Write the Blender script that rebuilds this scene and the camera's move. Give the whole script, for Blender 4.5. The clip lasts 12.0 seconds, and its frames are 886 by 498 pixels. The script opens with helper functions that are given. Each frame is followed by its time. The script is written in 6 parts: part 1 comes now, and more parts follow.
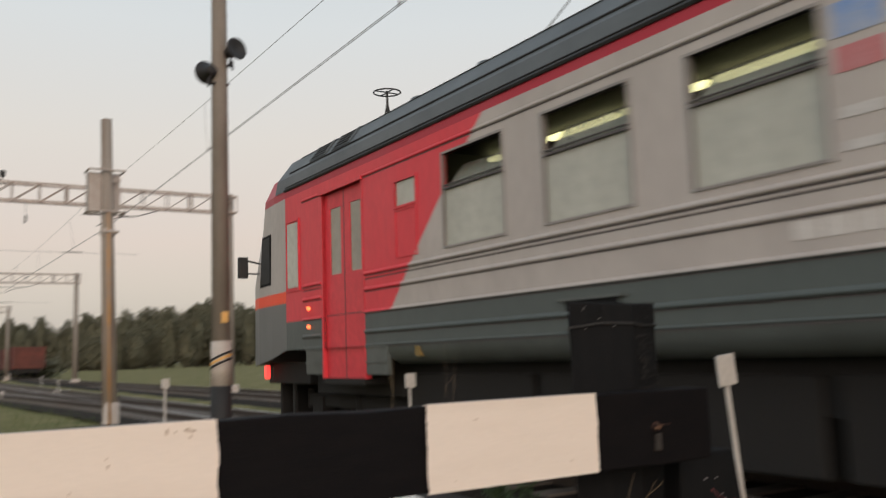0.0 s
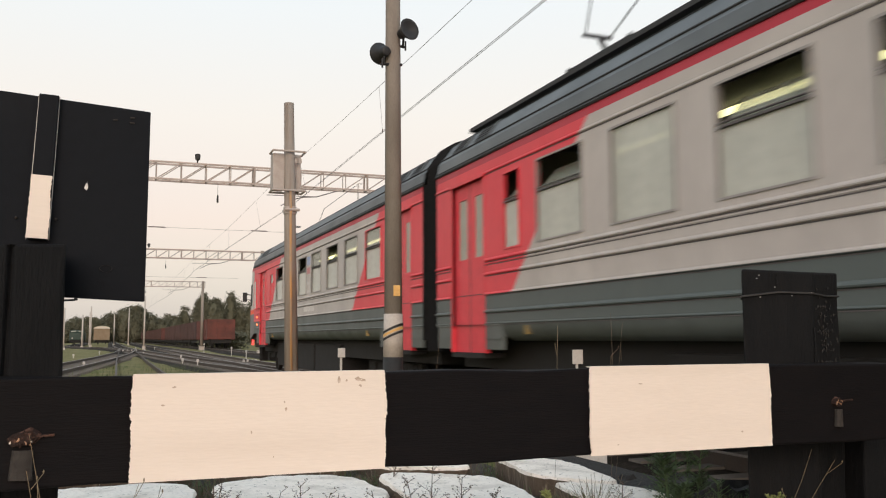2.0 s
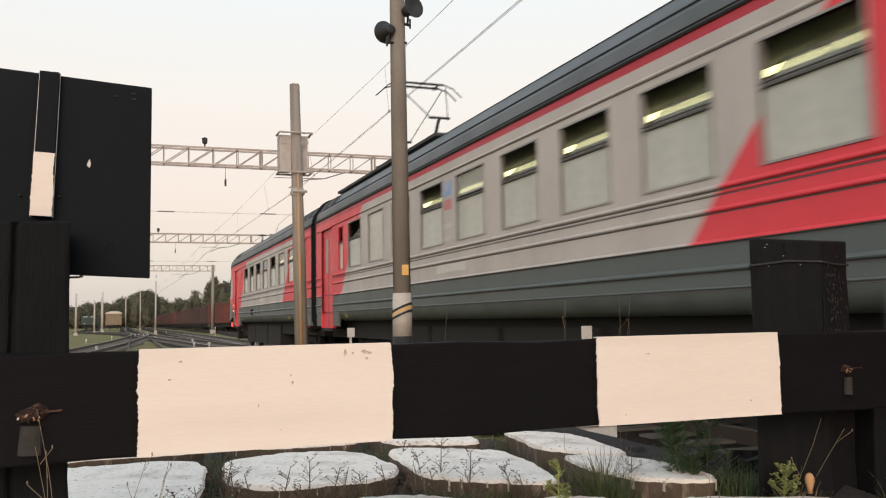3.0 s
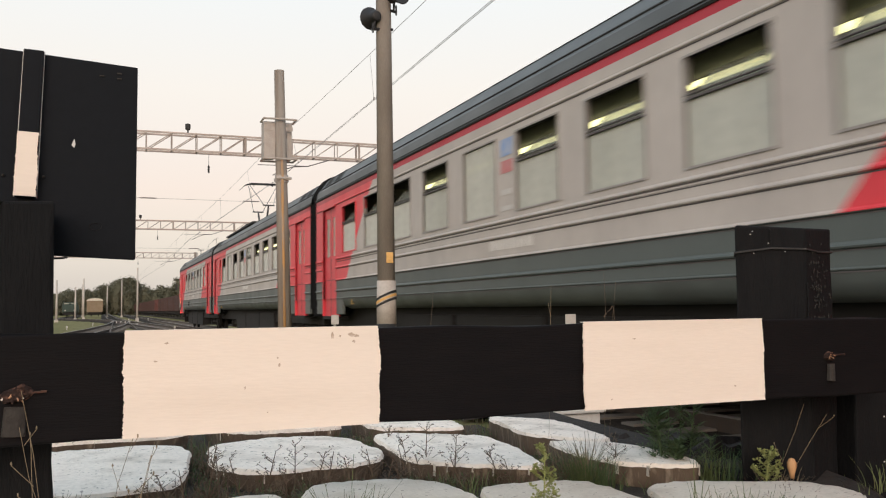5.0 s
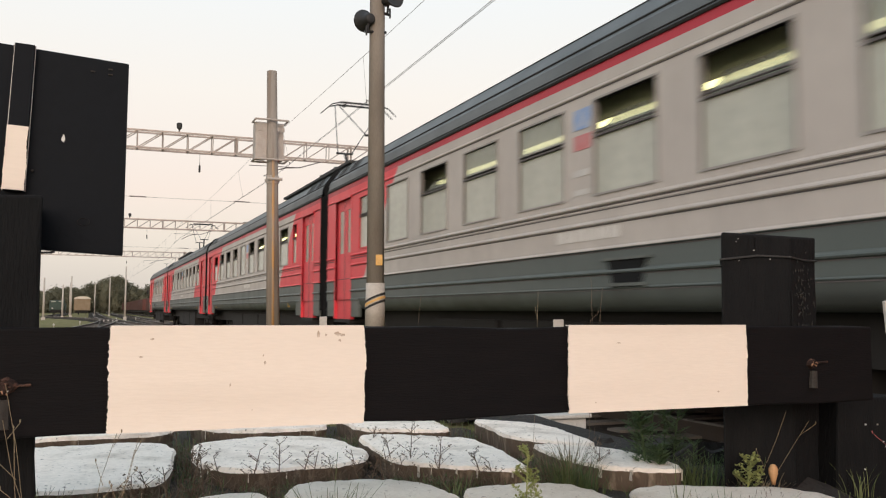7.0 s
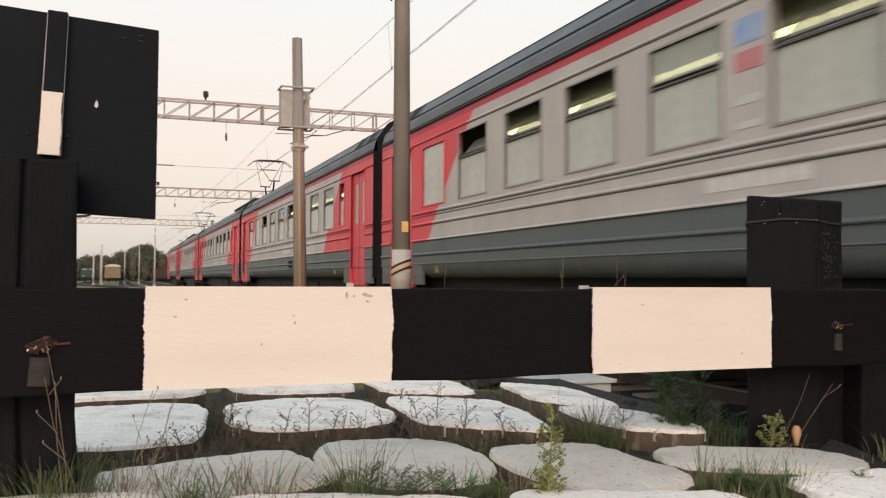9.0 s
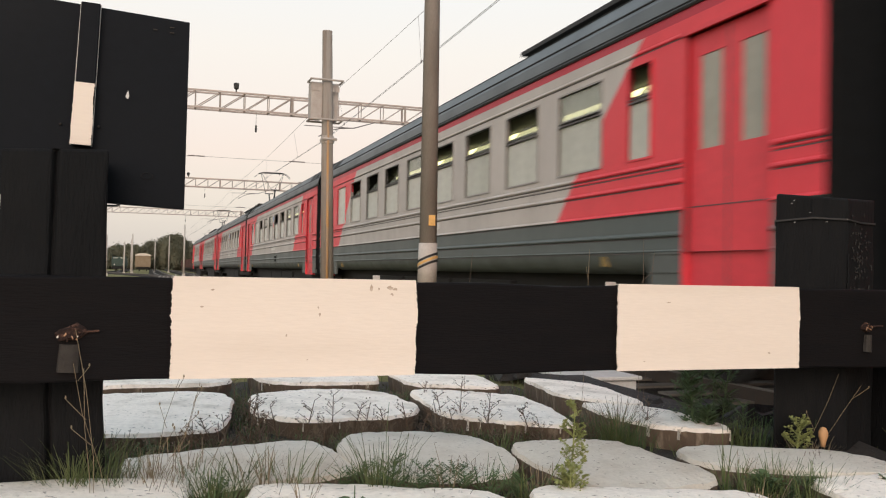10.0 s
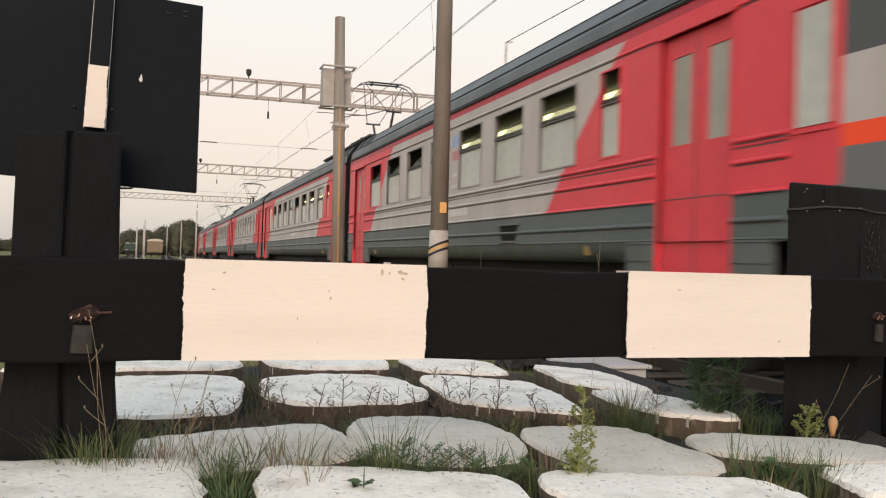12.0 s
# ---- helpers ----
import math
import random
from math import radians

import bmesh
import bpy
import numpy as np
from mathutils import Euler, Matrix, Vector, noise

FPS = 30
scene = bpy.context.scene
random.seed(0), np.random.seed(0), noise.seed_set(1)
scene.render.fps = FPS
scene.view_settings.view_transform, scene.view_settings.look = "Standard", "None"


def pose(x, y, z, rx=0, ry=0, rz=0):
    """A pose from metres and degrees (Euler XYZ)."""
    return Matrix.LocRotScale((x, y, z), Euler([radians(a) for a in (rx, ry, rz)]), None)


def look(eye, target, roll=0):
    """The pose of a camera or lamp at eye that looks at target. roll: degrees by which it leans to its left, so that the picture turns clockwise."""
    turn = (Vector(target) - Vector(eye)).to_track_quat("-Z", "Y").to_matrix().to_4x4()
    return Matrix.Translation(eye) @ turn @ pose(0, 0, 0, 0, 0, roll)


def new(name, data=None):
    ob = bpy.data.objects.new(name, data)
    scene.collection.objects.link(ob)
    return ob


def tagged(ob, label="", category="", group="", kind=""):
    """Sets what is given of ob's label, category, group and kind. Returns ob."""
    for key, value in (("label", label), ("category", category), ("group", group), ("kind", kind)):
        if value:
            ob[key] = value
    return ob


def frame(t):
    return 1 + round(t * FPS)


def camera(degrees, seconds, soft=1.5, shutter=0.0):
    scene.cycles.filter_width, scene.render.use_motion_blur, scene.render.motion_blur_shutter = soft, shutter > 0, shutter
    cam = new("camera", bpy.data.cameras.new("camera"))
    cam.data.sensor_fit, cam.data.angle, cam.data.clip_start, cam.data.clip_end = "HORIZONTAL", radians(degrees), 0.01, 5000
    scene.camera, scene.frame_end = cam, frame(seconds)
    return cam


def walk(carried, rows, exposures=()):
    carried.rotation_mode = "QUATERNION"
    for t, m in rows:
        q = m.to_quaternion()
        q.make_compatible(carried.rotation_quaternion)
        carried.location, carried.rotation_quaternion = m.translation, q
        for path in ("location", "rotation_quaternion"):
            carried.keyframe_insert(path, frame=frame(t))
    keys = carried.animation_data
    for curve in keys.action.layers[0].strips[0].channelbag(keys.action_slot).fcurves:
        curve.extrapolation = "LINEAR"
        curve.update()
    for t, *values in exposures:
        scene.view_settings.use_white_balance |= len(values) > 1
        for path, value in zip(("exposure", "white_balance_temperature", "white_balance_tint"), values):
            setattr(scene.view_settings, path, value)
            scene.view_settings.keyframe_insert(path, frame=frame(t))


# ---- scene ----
cam = camera(53.9, 12.0, soft=1.15, shutter=.5)
PATH = [
    (0, (-0.028, 0.2, 1.55), (1.027, 1.883, 1.788), -1.9),
    (0.5, (-0.022, 0.225, 1.519), (0.832, 2.03, 1.639), -2.2),
    (1, (-0.016, 0.2, 1.504), (0.735, 2.048, 1.641), -1.9),
    (1.5, (-0.019, 0.203, 1.493), (0.704, 2.058, 1.674), -1.2),
    (2, (-0.02, 0.181, 1.488), (0.689, 2.04, 1.691), -0.2),
    (2.5, (-0.006, 0.185, 1.477), (0.7, 2.047, 1.667), -0.8),
    (3, (-0.005, 0.19, 1.465), (0.686, 2.06, 1.624), -1.0),
    (3.5, (-0.007, 0.18, 1.467), (0.688, 2.049, 1.611), -0.5),
    (3.7, (-0.014, 0.174, 1.475), (0.698, 2.038, 1.615), 0.0),
    (5.5, (-0.014, 0.204, 1.445), (0.715, 2.062, 1.578), -0.8),
    (6, (-0.016, 0.194, 1.449), (0.713, 2.051, 1.592), -0.2),
    (6.5, (-0.018, 0.191, 1.449), (0.726, 2.041, 1.603), -0.1),
    (7, (-0.011, 0.185, 1.442), (0.736, 2.035, 1.585), 0.3),
    (8.8, (-0.026, 0.158, 1.428), (0.692, 2.024, 1.5), 0.7),
    (9, (-0.023, 0.155, 1.426), (0.671, 2.03, 1.495), 0.3),
    (9.5, (-0.019, 0.155, 1.426), (0.63, 2.046, 1.483), 0.7),
    (10, (-0.019, 0.152, 1.427), (0.617, 2.048, 1.481), 1.2),
    (10.5, (-0.016, 0.145, 1.427), (0.615, 2.042, 1.487), 1.2),
    (11, (-0.018, 0.143, 1.425), (0.611, 2.04, 1.488), 1.7),
    (11.5, (-0.019, 0.144, 1.423), (0.604, 2.044, 1.471), 1.8),
    (12, (-0.02, 0.147, 1.419), (0.593, 2.051, 1.445), 1.7),
]
walk(cam, [(t, look(eye, target, roll)) for t, eye, target, roll in PATH],
     exposures=((0, -.36), (.5, .02), (1, -.02), (2, 0), (12, .02)))

# ---- sky, after-glow and exposure ----
world = bpy.data.worlds.new("dusk_sky")
scene.world = world
world.use_nodes = True
wn, wl = world.node_tree.nodes, world.node_tree.links
wn.clear()
w_out = wn.new("ShaderNodeOutputWorld")
w_bg = wn.new("ShaderNodeBackground")
w_co = wn.new("ShaderNodeTexCoord")
w_sep = wn.new("ShaderNodeSeparateXYZ")
w_ramp = wn.new("ShaderNodeValToRGB")
w_sky = wn.new("ShaderNodeTexSky")
w_sky.sky_type, w_sky.sun_disc = "NISHITA", False
w_sky.sun_elevation, w_sky.sun_rotation = radians(4), radians(200)
w_add = wn.new("ShaderNodeMix")
w_add.data_type, w_add.blend_type = "RGBA", "ADD"
w_add.inputs[0].default_value = 0.035
wl.new(w_co.outputs["Generated"], w_sep.inputs[0])
wl.new(w_sep.outputs["Z"], w_ramp.inputs[0])
ramp = w_ramp.color_ramp
STOPS = ((0.0, (.50, .49, .49)), (.045, (.60, .555, .54)), (.085, (.70, .61, .57)), (.13, (.785, .65, .595)), (.24, (.82, .75, .69)), (.36, (.785, .80, .80)), (.52, (.65, .74, .80)), (1.0, (.46, .58, .70)))
ramp.elements[0].position, ramp.elements[0].color = 0, (*STOPS[0][1], 1)
ramp.elements[1].position, ramp.elements[1].color = 1, (*STOPS[-1][1], 1)
for p, c in STOPS[1:-1]:
    e = ramp.elements.new(p)
    e.color = (*c, 1)
wl.new(w_ramp.outputs[0], w_add.inputs[6])
wl.new(w_sky.outputs[0], w_add.inputs[7])
wl.new(w_add.outputs[2], w_bg.inputs[0])
w_bg.inputs[1].default_value = 1.08
wl.new(w_bg.outputs[0], w_out.inputs[0])

glow = new("sun", bpy.data.lights.new("sun", "SUN"))
glow.data.energy, glow.data.angle, glow.data.color = 2.0, radians(40), (1.0, .80, .66)
glow.matrix_world = look((-30, -80, 30), (0, 0, 0))


# ---- materials ----
def mat(name, color, rough=.6, metal=0.0, second=None, scale=6.0, amount=.5, bump=.15, fine=40.0, stretch=(1, 1, 1), spec=.5, rand=0.0, contrast=(.35, .7), speck=0, grain=.18):
    """A surface with a coarse mottle towards a second colour, a fine grain and relief."""
    m = bpy.data.materials.new(name)
    m.use_nodes = True
    n, l = m.node_tree.nodes, m.node_tree.links
    b = n["Principled BSDF"]
    b.inputs["Roughness"].default_value, b.inputs["Metallic"].default_value = rough, metal
    b.inputs["Specular IOR Level"].default_value = spec
    co, mp = n.new("ShaderNodeTexCoord"), n.new("ShaderNodeMapping")
    mp.inputs["Scale"].default_value = stretch
    l.new(co.outputs["Object"], mp.inputs[0])
    big, small = n.new("ShaderNodeTexNoise"), n.new("ShaderNodeTexNoise")
    big.inputs["Scale"].default_value, big.inputs["Detail"].default_value = scale, 6
    small.inputs["Scale"].default_value, small.inputs["Detail"].default_value = fine, 4
    for k in (big, small):
        l.new(mp.outputs[0], k.inputs["Vector"])
    rp = n.new("ShaderNodeMapRange")
    rp.inputs[1].default_value, rp.inputs[2].default_value = contrast
    rp.inputs[4].default_value = amount
    l.new(big.outputs[0], rp.inputs[0])
    mx = n.new("ShaderNodeMix")
    mx.data_type = "RGBA"
    l.new(rp.outputs[0], mx.inputs[0])
    mx.inputs[6].default_value = (*color, 1)
    mx.inputs[7].default_value = (*(second or [c * .6 for c in color]), 1)
    hs = n.new("ShaderNodeHueSaturation")
    l.new(mx.outputs[2], hs.inputs["Color"])
    vr = n.new("ShaderNodeMapRange")
    vr.inputs[3].default_value, vr.inputs[4].default_value = 1 - grain, 1 + grain
    l.new(small.outputs[0], vr.inputs[0])
    if rand:
        oi, ml, ad = n.new("ShaderNodeObjectInfo"), n.new("ShaderNodeMath"), n.new("ShaderNodeMath")
        ml.operation = "MULTIPLY_ADD"
        ml.inputs[1].default_value, ml.inputs[2].default_value = rand, -rand / 2
        l.new(oi.outputs["Random"], ml.inputs[0])
        l.new(ml.outputs[0], ad.inputs[0])
        l.new(vr.outputs[0], ad.inputs[1])
        l.new(ad.outputs[0], hs.inputs["Value"])
    else:
        l.new(vr.outputs[0], hs.inputs["Value"])
    l.new(hs.outputs[0], b.inputs["Base Color"])
    if speck:
        vo, vm, sx = n.new("ShaderNodeTexNoise"), n.new("ShaderNodeMapRange"), n.new("ShaderNodeMix")
        sx.data_type = "RGBA"
        vo.inputs["Scale"].default_value, vo.inputs["Detail"].default_value = speck, 3
        l.new(mp.outputs[0], vo.inputs["Vector"])
        vm.inputs[1].default_value, vm.inputs[2].default_value, vm.inputs[4].default_value = .63, .70, .7
        l.new(vo.outputs[0], vm.inputs[0])
        l.new(vm.outputs[0], sx.inputs[0])
        l.new(hs.outputs[0], sx.inputs[6])
        sx.inputs[7].default_value = (*[c * .3 for c in (second or color)], 1)
        l.new(sx.outputs[2], b.inputs["Base Color"])
    rr = n.new("ShaderNodeMapRange")
    rr.inputs[3].default_value, rr.inputs[4].default_value = max(rough - .12, .03), min(rough + .12, 1)
    l.new(big.outputs[0], rr.inputs[0])
    l.new(rr.outputs[0], b.inputs["Roughness"])
    if bump:
        bp = n.new("ShaderNodeBump")
        bp.inputs["Strength"].default_value, bp.inputs["Distance"].default_value = bump, .01
        l.new(small.outputs[0], bp.inputs["Height"])
        l.new(bp.outputs[0], b.inputs["Normal"])
    return m


def glowing(name, color, strength):
    m = mat(name, color, .4, bump=0)
    b = m.node_tree.nodes["Principled BSDF"]
    b.inputs["Emission Color"].default_value = (*color, 1)
    b.inputs["Emission Strength"].default_value = strength
    return m


def livery(name, front, rear, cab=None):
    """Car paint: red ends with slanted edges, grey middle, dark lower band, red stripe under the roof.
    front, rear: metres from the car's forward end to the slanted edges at the dark band's height."""
    m = mat(name, (.515, .474, .444), .42, second=(.44, .404, .38), scale=1.9, amount=.8, bump=.03, fine=14, stretch=(1, 1, .4), spec=.25, grain=.12)
    n, l = m.node_tree.nodes, m.node_tree.links
    b = n["Principled BSDF"]
    old = b.inputs["Base Color"].links[0].from_socket
    co, sp = n.new("ShaderNodeTexCoord"), n.new("ShaderNodeSeparateXYZ")
    l.new(co.outputs["Object"], sp.inputs[0])

    def node(op, a, c):
        k = n.new("ShaderNodeMath")
        k.operation = op
        for i, v in enumerate((a, c)):
            if isinstance(v, (int, float)):
                k.inputs[i].default_value = v
            else:
                l.new(v, k.inputs[i])
        return k.outputs[0]
    d, z = node("MULTIPLY", sp.outputs["Y"], -1.0), sp.outputs["Z"]
    up = node("SUBTRACT", z, 1.72)
    lean = node("MULTIPLY", up, node("ADD", .93, node("MULTIPLY", up, .08)))
    edge = node("SUBTRACT", d, lean)
    red = node("MAXIMUM", node("LESS_THAN", edge, front), node("GREATER_THAN", edge, rear))
    stripe = node("GREATER_THAN", z, 3.54)
    # stripe's red darkened to hold the shade below the gutter
    shaded_red = n.new("ShaderNodeRGB")
    shaded_red.outputs[0].default_value = (.47, .034, .058, 1)
    if cab == "front":
        red = node("MULTIPLY", red, node("GREATER_THAN", d, 2.87))
    if cab == "rear":
        red = node("MULTIPLY", red, node("LESS_THAN", d, 18.25))
    dark = node("LESS_THAN", z, 1.72)
    hue = n.new("ShaderNodeHueSaturation")
    hue.inputs["Color"].default_value = (.73, .060, .080, 1)
    l.new(b.inputs["Base Color"].links[0].from_node.inputs["Value"].links[0].from_socket, hue.inputs["Value"])
    hue2 = n.new("ShaderNodeHueSaturation")
    hue2.inputs["Color"].default_value = (.098, .117, .114, 1)
    l.new(b.inputs["Base Color"].links[0].from_node.inputs["Value"].links[0].from_socket, hue2.inputs["Value"])
    last = old
    steps = [(red, hue.outputs[0]), (stripe, shaded_red.outputs[0]), (dark, hue2.outputs[0])]
    if cab:
        nose = node("LESS_THAN", d, 2.87) if cab == "front" else node("GREATER_THAN", d, 18.25)
        band = node("MULTIPLY", nose, node("MULTIPLY", node("GREATER_THAN", z, 2.0), node("LESS_THAN", z, 2.17)))
        low = node("MULTIPLY", nose, node("LESS_THAN", z, 2.0))
        o1, o2 = n.new("ShaderNodeRGB"), n.new("ShaderNodeRGB")
        o1.outputs[0].default_value, o2.outputs[0].default_value = (.98, .085, .025, 1), (.16, .165, .165, 1)
        steps += [(low, o2.outputs[0]), (band, o1.outputs[0])]
        if cab == "rear":
            o3 = n.new("ShaderNodeRGB")
            o3.outputs[0].default_value = (.085, .09, .095, 1)
            steps.append((node("MULTIPLY", nose, node("GREATER_THAN", z, 2.68)), o3.outputs[0]))
    for f, c in steps:
        mx = n.new("ShaderNodeMix")
        mx.data_type = "RGBA"
        l.new(f, mx.inputs[0])
        l.new(last, mx.inputs[6])
        l.new(c, mx.inputs[7])
        last = mx.outputs[2]
    l.new(last, b.inputs["Base Color"])
    return m


def film_glass(name, tint, clear, rough):
    """Window glass: part see-through, part pale film, reflections mottled into its colour, glossy face."""
    m = mat(name, tint, rough, second=[c * .68 for c in tint], scale=1.3, bump=.02, fine=9, spec=.6)
    n, l = m.node_tree.nodes, m.node_tree.links
    t, mx = n.new("ShaderNodeBsdfTransparent"), n.new("ShaderNodeMixShader")
    mx.inputs[0].default_value = 1 - clear
    l.new(t.outputs[0], mx.inputs[1])
    l.new(n["Principled BSDF"].outputs[0], mx.inputs[2])
    l.new(mx.outputs[0], n["Material Output"].inputs[0])
    return m


